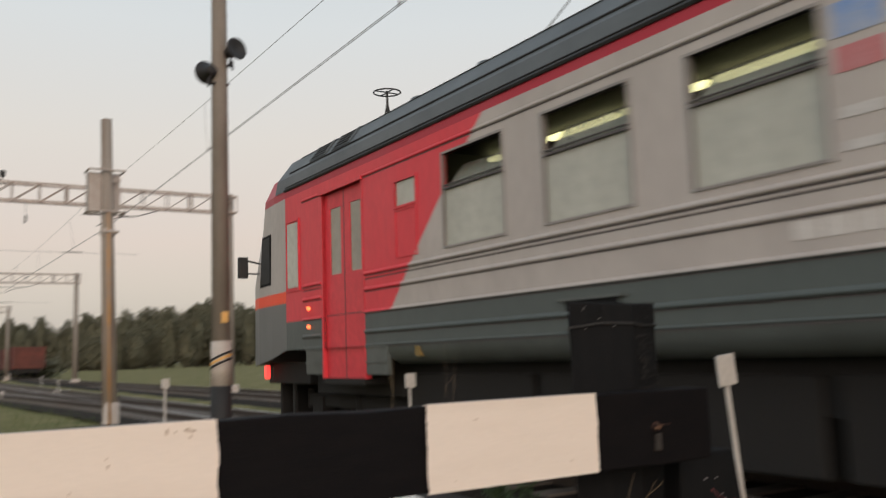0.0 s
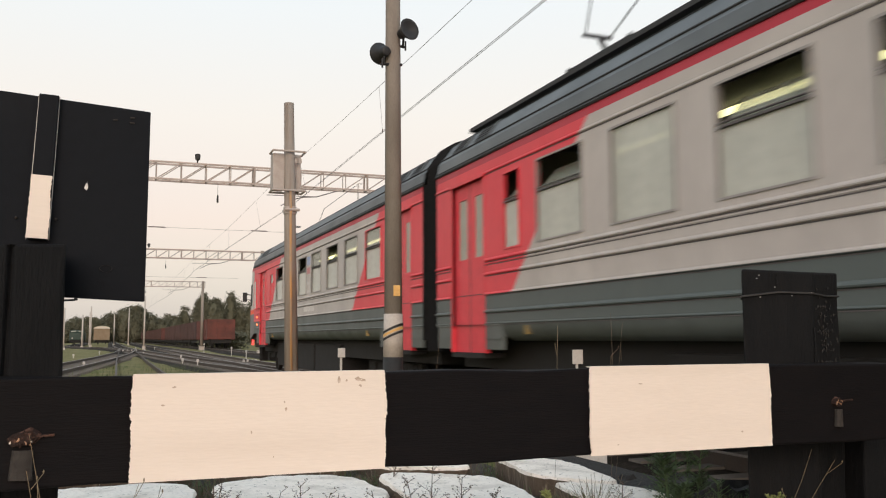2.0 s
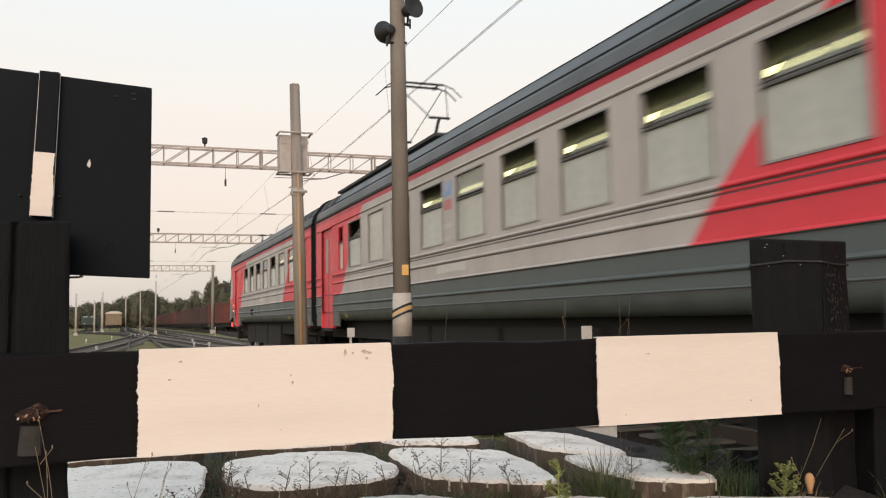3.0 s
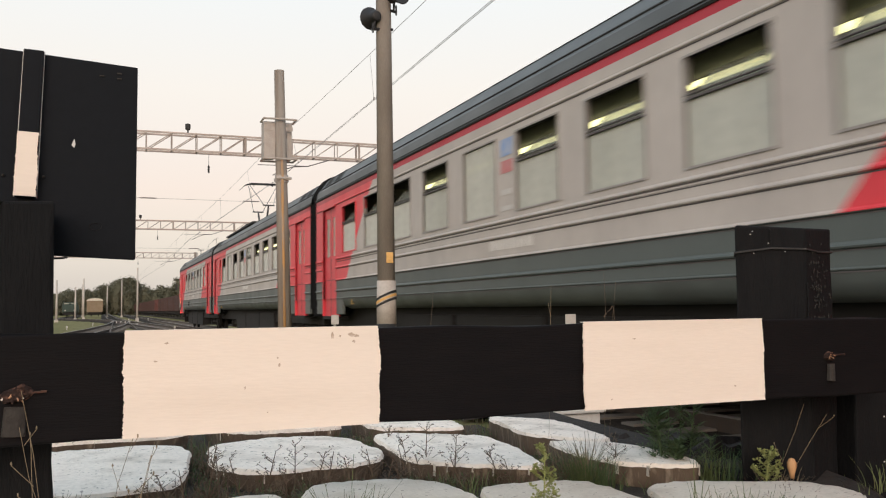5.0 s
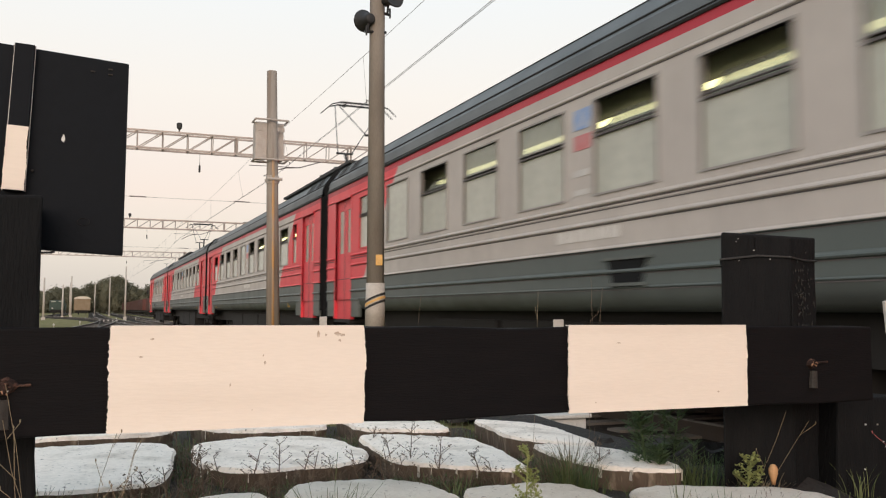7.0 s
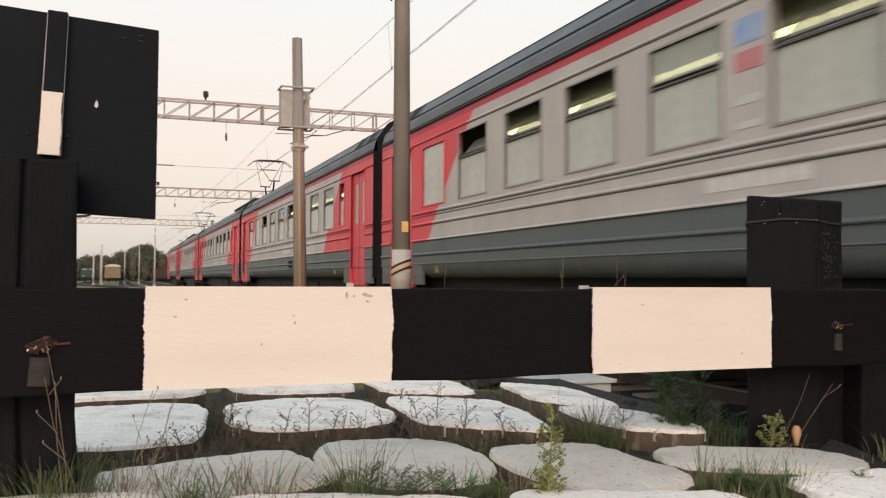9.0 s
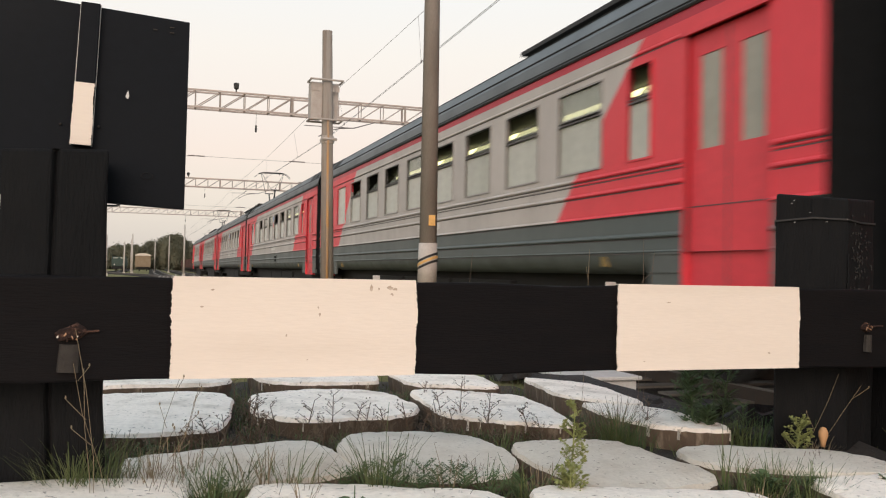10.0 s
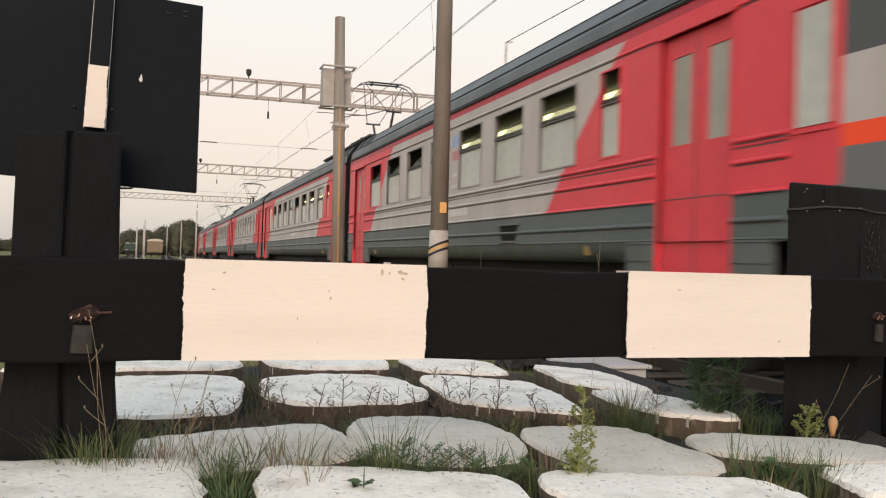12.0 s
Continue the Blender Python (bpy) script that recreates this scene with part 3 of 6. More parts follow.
    right = post("barrier_post", ((1.993, 2.60), (2.252, 2.545), (2.435, 2.62), (2.53, 2.80), (2.19, 2.83)), .70, 1.715, "tarred sleeper post with a wire tied round its head", 2)
    bm = bmesh.new()
    ring = [(1.99, 2.596, 1.625), (2.12, 2.565, 1.64), (2.247, 2.540, 1.637), (2.34, 2.575, 1.63), (2.44, 2.618, 1.632), (2.534, 2.80, 1.63), (2.188, 2.834, 1.628)]
    for a, b in zip(ring, ring[1:] + ring[:1]):
        bar(bm, a, b, .004, 5)
    part("wire", bm, M["dark"], right)
    rnd = random.Random(8)
    for _ in range(6):
        u = rnd.random()
        x, y, z = 2.0 + .24 * u, 2.597 - .054 * u, rnd.uniform(1.62, 1.70)
        bm = bmesh.new()
        box(bm, x, x + .002, y - .005, y, z, z + rnd.uniform(.002, .004))
        part("paint_speck", bm, M["whitestick"], right)
    # rough flakes, coloured paler to paint the highlight on this face
    bm = bmesh.new()
    for _ in range(90):
        u, z = min(max(rnd.gauss(.42, .2), .03), .95), min(max(rnd.gauss(1.50, .07), 1.40), 1.68)
        x, y = 2.252 + .183 * u, 2.541 + .075 * u
        q, a0 = rnd.uniform(.002, .007), rnd.uniform(0, 6.28)
        v = [bm.verts.new((x + w * math.cos(a) * math.cos(.39), y + w * math.cos(a) * math.sin(.39), z + w * 1.3 * math.sin(a))) for w, a in ((q * rnd.uniform(.4, 1.2), a0 + k * 1.047) for k in range(6))]
        v.append(bm.verts.new((x, y - .004, z)))
        for k in range(6):
            bm.faces.new((v[k], v[(k + 1) % 6], v[6]))
    tagged(part("flaking_bark", bm, M["bark"], right, "grey flaking patch of weathered wood, paler for its highlight"), kind="stuff")
    for x, y, z0, z1 in ((2.249, 2.541, 1.40, 1.52), (2.33, 2.574, 1.42, 1.50), (2.12, 2.569, 1.66, 1.705)):
        bm = bmesh.new()
        zs = [z0 + (z1 - z0) * k / 6 for k in range(7)]
        for p, q in zip(zs, zs[1:]):
            bar(bm, (x + rnd.uniform(-.003, .003), y, p), (x + rnd.uniform(-.003, .003), y, q), .0028, 4)
        part("crack", bm, M["rubber"], right)
    bm = bmesh.new()
    prism(bm, ((2.40, 2.52), (2.98, 2.60), (2.96, 2.95), (2.40, 2.86)), .08, 1.13, .62)
    stub = thing("timber_stub", "tarred timber stub leaning at the barrier post", "timber")
    part("timber", bm, M["sleeper"], stub, bevel=.01)
    for k in range(9):
        chip = bmesh.new()
        x, z, q = rnd.uniform(2.62, 2.86), rnd.uniform(.72, 1.05), rnd.uniform(.002, .005)
        u = (z - .08) / 1.05 * .38
        y0 = 2.52 + (x - 2.40) * .138
        y0 = y0 + u * (2.73 - y0) * .95
        prism(chip, [(q * rnd.uniform(.6, 1.4) * math.cos(a * 1.25), q * rnd.uniform(.6, 1.4) * math.sin(a * 1.25)) for a in range(5)], 0, .004, .8)
        part("paint_speck", chip, M["whitestick"], stub, at=pose(x, y0 + .002, z, 90, 0, 8))
    post("barrier_post", ((-.381, 2.56), (-.262, 2.545), (-.256, 2.566), (-.244, 2.545), (-.126, 2.555), (-.137, 2.72), (-.375, 2.72)), .70, 1.722, "broad cracked tarred sleeper post behind the rail", 4)

    sign = thing("sign_board", "back of a black road sign board with a batten", "sign")
    bm = bmesh.new()
    vs = [(-.85, 1.634), (.068, 1.591), (.069, 2.128), (-.85, 2.188)]
    lo = [bm.verts.new((x, 2.735, z)) for x, z in vs]
    hi = [bm.verts.new((x, 2.765, z)) for x, z in vs]
    bm.faces.new(lo)
    bm.faces.new(hi[::-1])
    for i in range(4):
        bm.faces.new((lo[i], lo[(i + 1) % 4], hi[(i + 1) % 4], hi[i]))
    part("panel", bm, M["board"], sign, bevel=.003)
    bm = bmesh.new()
    box(bm, -.0245, .0245, -.024, 0, 0, .395)
    lath = part("batten", bm, M["board"], sign, bevel=.002, at=pose(-.208, 2.733, 1.752, 0, 2.2, 0))
    bm = ragged_coat(-.027, .026, .002, .172, -.030, 9, .0026)
    part("white_band", bm, M["white"], lath, "white painted lower half of the batten")
    bm = bmesh.new()
    for s in (-1, 1):
        bar(bm, (s * .0275, -.012, .0), (s * .0255, -.012, .395), .0012, 5)
    part("edge_paint", bm, M["whitestick"], lath)
    for x, z in ((-.262, 1.81), (-.165, 1.81)):
        bm = bmesh.new()
        lathe(bm, ((.004, 0), (.004, .005), (.002, .009)), pose(x, 2.733, z, 90, 0, 0), 6)
        part("nail", bm, M["zinc"], sign)
    bm = bmesh.new()
    prism(bm, ((-.006, -.006), (.001, -.012), (.004, -.002), (.001, .012), (-.003, .004)), 0, .003)
    part("paint_chip", bm, M["chip"], sign, "flake of bare metal", at=pose(-.092, 2.735, 1.905, 90, 0, 0))
    bm = bmesh.new()
    rings = []
    for k in range(16):
        c, w = math.cos(k * math.pi / 8), math.sin(k * math.pi / 8)
        rings.append([bm.verts.new((-.035 + r * c, y, 1.680 + .62 * r * w)) for r, y in ((.0150, 2.734), (.0158, 2.7325), (.0166, 2.734))])
    for k in range(16):
        p, q = rings[k], rings[(k + 1) % 16]
        for e in (0, 1):
            bm.faces.new((p[e], p[e + 1], q[e + 1], q[e]))
    part("scratch", bm, M["zinc"], sign)
    for x, z in ((.015, 2.09), (.015, 2.105), (-.03, 2.095)):
        bm = bmesh.new()
        box(bm, x, x + .012, 2.731, 2.735, z, z + .003)
        part("scratch", bm, M["zinc"], sign)
    bm = bmesh.new()
    bar(bm, (-.150, 2.70, 1.590), (-.108, 2.70, 1.592), .003, 5)
    bar(bm, (-.108, 2.70, 1.592), (-.105, 2.70, 1.597), .005, 5)
    part("wire_hook", bm, M["dark"], sign)


build_barrier()


# ---- whitewashed stones of the verge ----
def slab(x, y, a, b, rot, seed, z=.885, square=6.0, thick=.12, label="flat whitewashed stone slab set in the verge", worn=False, skew=0.0, runs=0):
    """A flat irregular stone: a squarish oval of half-lengths a, b with a broken outline, chalky top and raw sides."""
    rnd = random.Random(seed)
    n, pts = 72, []
    a, b = a * .985, b * .985
    turn = Matrix.Rotation(radians(rot), 2)
    for i in range(n):
        w = 2 * math.pi * i / n
        c, s = math.cos(w), math.sin(w)
        r = (abs(c) ** square + abs(s) ** square) ** (-1 / square)
        r *= 1 + .10 * noise.noise((c * 1.3, s * 1.3, seed * 3.7)) + .030 * noise.noise((c * 4, s * 4, seed * 1.9)) + .012 * noise.noise((c * 14, s * 14, seed)) + rnd.uniform(-.003, .003)
        p = turn @ Vector((a * r * c, b * r * s))
        pts.append(Vector((x + p.x, y + p.y + skew * p.x)))
    c = Vector((x, y))
    bm = bmesh.new()
    tilt = Vector((rnd.uniform(-.02, .02), rnd.uniform(-.015, .02)))

    def ring(k, dz):
        return [bm.verts.new((*(c + (p - c) * k), z + dz + tilt.dot(p - c) * k + .0035 * noise.noise((p.x * 5 * k, p.y * 5 * k, seed)) + (rnd.uniform(-.003, .002) if -.03 < dz < 0 else 0))) for p in pts]
    rings = [ring(.955, -thick), ring(.985, -thick * .62), ring(.995, -.045), ring(1.005, -.016), ring(.985, -.002), ring(.8, .003), ring(.5, .005), ring(.2, .004)]
    for k, (p, q) in enumerate(zip(rings, rings[1:])):
        for i in range(n):
            f = bm.faces.new((p[i], p[(i + 1) % n], q[(i + 1) % n], q[i]))
            f.material_index = 1 if k < 3 else 0
    bm.faces.new(rings[-1])
    ob = thing("stone_slab", label, "stone", bm, [M["limeworn" if worn else "lime"], M["stone"]], group="whitewashed stones")
    if runs:
        # whitewash that ran down the near side
        near = [p for p in pts if p.y < y + skew * (p.x - x) - b * .55]
        bm = bmesh.new()
        for _ in range(runs):
            p = rnd.choice(near)
            q = c + (p - c) * 1.012
            q.x += rnd.uniform(-.01, .01)
            top, w, l_ = z - .010 + tilt.dot(p - c), rnd.uniform(.0008, .0018), rnd.uniform(.006, .045)
            for k in range(3):
                ww = w * (1, .7, .9)[k]
                box(bm, q.x - ww, q.x + ww, q.y - .004, q.y + .02, top - l_ * (k + 1) / 3, top - l_ * k / 3 - .0002)
        tagged(part("paint_run", bm, M["limeworn"], ob, "dribbles of whitewash down the side"), kind="stuff")


WORN = "flat stone slab with worn greyish whitewash"
slab(-.47, 2.26, .56, .28, -4, 1, .895)
slab(.50, 2.07, .31, .27, -10, 2, .885, skew=-.2)
slab(1.17, 1.92, .30, .22, -6, 3, .885, skew=-.2)
slab(1.93, 1.94, .28, .17, 0, 4, .885)
slab(.23, 2.69, .32, .23, 10, 5, .875, label=WORN, worn=True)
slab(.79, 2.71, .27, .34, -6, 6, .88, 2.8, label=WORN, worn=True)
slab(1.27, 2.44, .21, .32, 6, 7, .885, 4, label=WORN, worn=True)
slab(1.83, 2.35, .31, .19, -26, 8, .885, 2.8, label=WORN, worn=True)
slab(-.13, 3.61, .43, .43, -4, 9, .89, runs=5)
slab(.70, 3.69, .33, .41, -4, 10, .89, 2.8, runs=5)
slab(1.28, 3.43, .235, .39, -6, 11, .90, 5, skew=-.55, runs=9)
slab(1.835, 3.11, .165, .31, -4, 12, .895, 4, skew=-.6, runs=5)
slab(-.15, 4.55, .52, .31, -3, 13, .905, runs=5)
slab(.78, 4.52, .31, .30, 0, 14, .905, 4, runs=5)
slab(1.38, 4.30, .21, .32, -2, 15, .90, 5, skew=-.5)
slab(1.905, 3.84, .150, .40, -8, 16, .895, 4, skew=-.9, runs=4)


# ---- the train ----
HALF = 1.74


def wall(bm, x, d0, d1, z0, z1, holes):
    """A side wall at x from d0 to d1 with openings (da, db, za, zb) through it, 5 cm thick."""
    ds = sorted({d0, d1, *(h[0] for h in holes), *(h[1] for h in holes)})
    zs = sorted({z0, z1, *(h[2] for h in holes), *(h[3] for h in holes)})
    inner = x - math.copysign(.05, x)
    vs = {}

    def v(xx, d, z):
        k = (xx, d, z)
        if k not in vs:
            vs[k] = bm.verts.new((xx, -d, z))
        return vs[k]
    for a, b in zip(ds, ds[1:]):
        for c, e in zip(zs, zs[1:]):
            if any(h[0] <= (a + b) / 2 <= h[1] and h[2] <= (c + e) / 2 <= h[3] for h in holes):
                continue
            for xx in (x, inner):
                bm.faces.new((v(xx, a, c), v(xx, b, c), v(xx, b, e), v(xx, a, e)))
    for a, b, c, e in holes:
        for p, q in (((a, c), (b, c)), ((b, c), (b, e)), ((b, e), (a, e)), ((a, e), (a, c))):
            bm.faces.new((v(x, *p), v(x, *q), v(inner, *q), v(inner, *p)))


ROOF = ((1.74, 3.65), (1.70, 3.86), (1.46, 4.18), (1.02, 4.36), (.52, 4.44), (0.0, 4.47))


def roof_profile():
    return [(-x, z) for x, z in ROOF] + [(x, z) for x, z in ROOF[-2::-1]]


def loft(bm, prof, ds, shape=lambda d, x, z: (x, z)):
    rings = []
    for d in ds:
        rings.append([bm.verts.new((*(lambda q: (q[0], -d, q[1]))(shape(d, x, z)),)) for x, z in prof])
    for a, b in zip(rings, rings[1:]):
        for i in range(len(prof) - 1):
            bm.faces.new((a[i], a[i + 1], b[i + 1], b[i]))
    return rings


def frame_ring(bm, x, a, b, c, e, w, out, deep):
    """A rectangular frame round an opening, standing proud of the wall by out."""
    s = math.copysign(1, x)
    for p in ((a - w, b + w, c - w, c), (a - w, b + w, e, e + w), (a - w, a, c, e), (b, b + w, c, e)):
        x0, x1 = sorted((x + s * out, x - s * deep))
        box(bm, x0, x1, -p[1], -p[0], p[2], p[3])


def roof_x(z):
    """Half-width of the roof at height z."""
    for (xa, za), (xb, zb) in zip(ROOF, ROOF[1:]):
        if z <= zb:
            return xa + (xb - xa) * (z - za) / (zb - za)
    return 0.0


def roof_vent(car, d, s):
    """A louvred grille lying in the roof's shoulder."""
    vent = new("roof_vent")
    vent.parent = car
    zs = [3.97 + .052 * k for k in range(6)]
    bm = bmesh.new()
    rows = [[bm.verts.new((s * (roof_x(z) + .012), -d - e, z)) for e in (0, .5)] for z in zs]
    for a, b in zip(rows, rows[1:]):
        bm.faces.new((a[0], a[1], b[1], b[0]))
    part("grille", bm, M["dark"], vent, "black louvred roof grille")
    for z in zs[1:-1]:
        bm = bmesh.new()
        bar(bm, (s * (roof_x(z) + .018), -d, z), (s * (roof_x(z) + .018), -d - .5, z), .006, 4)
        part("louvre", bm, M["dark"], vent)
    for e in (0, .5):
        bm = bmesh.new()
        for p, q in zip(zs, zs[1:]):
            bar(bm, (s * (roof_x(p) + .012), -d - e, p), (s * (roof_x(q) + .012), -d - e, q), .016, 4)
        part("grille_frame", bm, M["roof"], vent)


SHARED = {}


def shared(key, build, material, **kw):
    if key not in SHARED:
        bm = bmesh.new()
        build(bm)
        SHARED[key] = mesh(key.split("|")[0], bm, material, **kw)
    return SHARED[key]


def add_window(car, d, w, side, openness, red):
    """A two-part car window: fixed lower pane, hinged upper light, slim frame."""
    x = side * HALF
    win = new("window")
    win.parent = car
    win.matrix_basis = pose(x, -d, 0)
    za, zm, zb = 2.30, 2.90, 3.27
    key = f"{w:.2f}{side}{red}"
    m = M["red"] if red else M["trim"]
    part("window_frame", None, None, win, data=shared("window_frame|" + key, lambda bm: frame_ring(bm, side * .001, 0, w, za, zb, .022, .012, .05), m))
    if openness == 1:  # one sealed pane
        part("pane", None, None, win, data=shared("wholepane|" + key, lambda bm: box(bm, -side * .022 - .003, -side * .022 + .003, -w, 0, za, zb), M["glass"]))
        return
    part("mullion", None, None, win, data=shared("mullion|" + key, lambda bm: (box(bm, -.012, .012, -w, 0, zm - .010, zm + .012), box(bm, -.012, .012, -w, 0, zm + .03, zm + .040)), M["groove_and_shade"]))
    part("lower_pane", None, None, win, data=shared("pane|" + key, lambda bm: box(bm, -side * .022 - .003, -side * .022 + .003, -w, 0, za, zm - .010), M["glass"]))
    if openness == 2:
        part("upper_pane", None, None, win, data=shared("cpane|" + key, lambda bm: box(bm, -side * .022 - .003, -side * .022 + .003, -w, 0, zm + .042, zb), M["clear"]))
    else:  # tilted inwards, open
        def tilt(bm):
            vs = box(bm, -.003, .003, -w + .02, -.02, 0, .30)
            for q in vs:
                q.co = pose(0, 0, 0, 0, -side * 38, 0) @ q.co
        part("upper_pane", None, None, win, data=shared("opane|" + key, tilt, M["clear"]), at=pose(-side * .06, 0, zm + .04))


DOOR = 1.16


def add_door(car, d, side, w=DOOR):
    """A recessed two-leaf sliding door with tall panes, a hood and a low step."""
    x = side * HALF
    door = new("door")
    door.parent = car
    door.matrix_basis = pose(x, -d, 0)
    z0, z1 = .93, 3.36
    i = -side
    half = w / 2

    glass = ((.15, .48), (.75, 1.07))

    def leaf(bm, k):
        a = k * (half + .006)
        b = a + half - .006
        pa, pb = glass[k]
        for q in ((a, b, z0, 2.27), (a, b, 3.15, z1), (a, pa, 2.27, 3.15), (pb, b, 2.27, 3.15)):
            box(bm, *sorted((i * .045, i * .08)), -q[1], -q[0], q[2], q[3])

    def seam(bm):
        xs = sorted((i * .041, i * .046))
        box(bm, xs[0], xs[1], -half - .004, -half + .006, z0, z1)
        box(bm, xs[0], xs[1], -w, 0, 1.735, 1.745)
    for k in (0, 1):
        wing = part("leaf", None, None, door, data=shared(f"leaf|{side}{k}", lambda bm: leaf(bm, k), M["red"]))
        part("pane", None, None, wing, data=shared(f"pane|door{side}{k}", lambda bm: box(bm, *sorted((i * .058, i * .064)), -glass[k][1], -glass[k][0], 2.27, 3.15), M["doorglass"]))
    for k, (q0, q1) in enumerate(((-.05, 0), (w, w + .05))):
        part("jamb", None, None, door, data=shared(f"jamb|{side}{k}", lambda bm: box(bm, *sorted((side * .006, i * .08)), -q1, -q0, z0, z1), M["red"]))
    part("hood", None, None, door, data=shared(f"hood|{side}", lambda bm: box(bm, *sorted((side * .035, i * .08)), -w - .06, .06, z1, z1 + .045), M["red"]))
    part("seam", None, None, door, data=shared(f"seam|{side}{w}", seam, M["groove_and_shade"]))
    part("step", None, None, door, data=shared(f"step|{side}", lambda bm: box(bm, *sorted((side * .01, i * .3)), -w, 0, .86, .925), M["under"]))


def bogie(car, d):
    bg = new("bogie")
    bg.parent = car
    bg.matrix_basis = pose(0, -d, 0)

    def sideframe(bm):
        for s in (-1, 1):
            box(bm, s * 1.05 - .06, s * 1.05 + .06, -1.75, 1.75, .48, .66)
            for y in (-1.3, 1.3):
                box(bm, s * 1.05 - .10, s * 1.05 + .10, y - .18, y + .18, .36, .62)
                lathe(bm, ((.07, 0), (.07, .28)), pose(s * 1.05, y + .42, .44), 8)
            lathe(bm, ((.10, 0), (.10, .36)), pose(s * 1.05, .0, .40), 8)
        box(bm, -1.0, 1.0, -.25, .25, .45, .80)
    part("side_frame", None, None, bg, data=shared("side_frame", sideframe, M["under"]))

    def wheels(bm):
        turn = pose(0, 0, 0, 0, 90, 0)
        lathe(bm, ((.075, -1.0), (.075, 1.0)), turn, 8)
        for s in (-1, 1):
            lathe(bm, ((.46, s * .76 - .065), (.475, s * .76), (.46, s * .76 + .065)), turn, 20)
            for k in range(4):
                a = k * math.pi / 2
                bar(bm, (s * .83, .1 * math.cos(a), .1 * math.sin(a)), (s * .83, .40 * math.cos(a), .40 * math.sin(a)), .03, 4)
    sets = []
    for y in (-1.3, 1.3):
        sets.append((part("wheelset", None, None, bg, data=shared("wheelset", wheels, M["under"]), at=pose(0, y, .475)), y))
    return sets


def pantograph(car, d):
    pg = new("pantograph")
    pg.parent = car
    pg.matrix_basis = pose(0, -d, 0)
    tagged(pg, "raised black diamond pantograph")
    base, mid, top = 4.72, 5.50, 6.58
    bm = bmesh.new()
    for y in (-.75, .75):
        bar(bm, (-.85, y, base), (.85, y, base), .035, 6)
    for x in (-.8, .8):
        bar(bm, (x, -.75, base), (x, .75, base), .03, 6)
    part("base_frame", bm, M["dark"], pg)
    for x in (-.75, .75):
        for y in (-.7, .7):
            bm = bmesh.new()
            lathe(bm, ((.04, 4.42), (.075, 4.5), (.045, 4.55), (.075, 4.62), (.045, 4.67), (.06, base)), pose(x, y, 0), 10)
            part("insulator", bm, M["rust"], pg)
    for e in (-1.35, 1.35):
        for x in (-.62, .62):
            bm = bmesh.new()
            bar(bm, (math.copysign(.2, x), e, mid), (x, e * .09, top - .05), .012, 6)
            part("upper_arm", bm, M["dark"], pg)
        bm = bmesh.new()
        bar(bm, (0, e * .55, base), (0, e * .97, mid - .02), .05, 8, .035)
        part("lower_arm", bm, M["dark"], pg)
        bm = bmesh.new()
        bar(bm, (-.24, e, mid), (.24, e, mid), .03, 6)
        part("knuckle_bar", bm, M["dark"], pg)
    for y in (-.17, .17):
        bm = bmesh.new()
        bar(bm, (-.55, y, top), (.55, y, top), .028, 6)
        for s in (-1, 1):
            bar(bm, (s * .55, y, top), (s * .78, y, top - .07), .017, 6)
            bar(bm, (s * .78, y, top - .07), (s * 1.0, y, top - .27), .014, 6)
        part("contact_shoe", bm, M["dark"], pg)
    bm = bmesh.new()
    for s in (-.4, .4):
        bar(bm, (s, -.17, top - .03), (s, .17, top - .03), .02, 5)
        bar(bm, (s, 0, top - .1), (s, 0, top), .02, 5)
    part("head_frame", bm, M["dark"], pg)


def plank_roof(car, d0, d1):
    """The walkway and equipment row that stands above the roof at the pantograph's end."""
    bm = bmesh.new()
    box(bm, -1.12, -.66, -d1, -d0, 4.47, 4.53)
    box(bm, .66, 1.12, -d1, -d0, 4.47, 4.53)
    part("roof_walkway", bm, M["dark"], car, "dark walkway boards over the roof")
    n = int((d1 - d0) / .75)
    for k in range(n + 1):
        bm = bmesh.new()
        y = -d0 - (d1 - d0) * k / n
        for x in (-.95, .80):
            box(bm, x, x + .14, y - .04, y + .04, 4.12, 4.47)
        part("walkway_bracket", bm, M["dark"], car)
    bm = bmesh.new()
    for a, b, x in ((.3, 1.2, -.1), (1.5, 2.1, .2), (3.6, 4.8, -.2)):
        if d0 + b < d1:
            box(bm, x - .35, x + .35, -d0 - b, -d0 - a, 4.36, 4.62)
    part("roof_equipment", bm, M["dark"], car, bevel=.02)


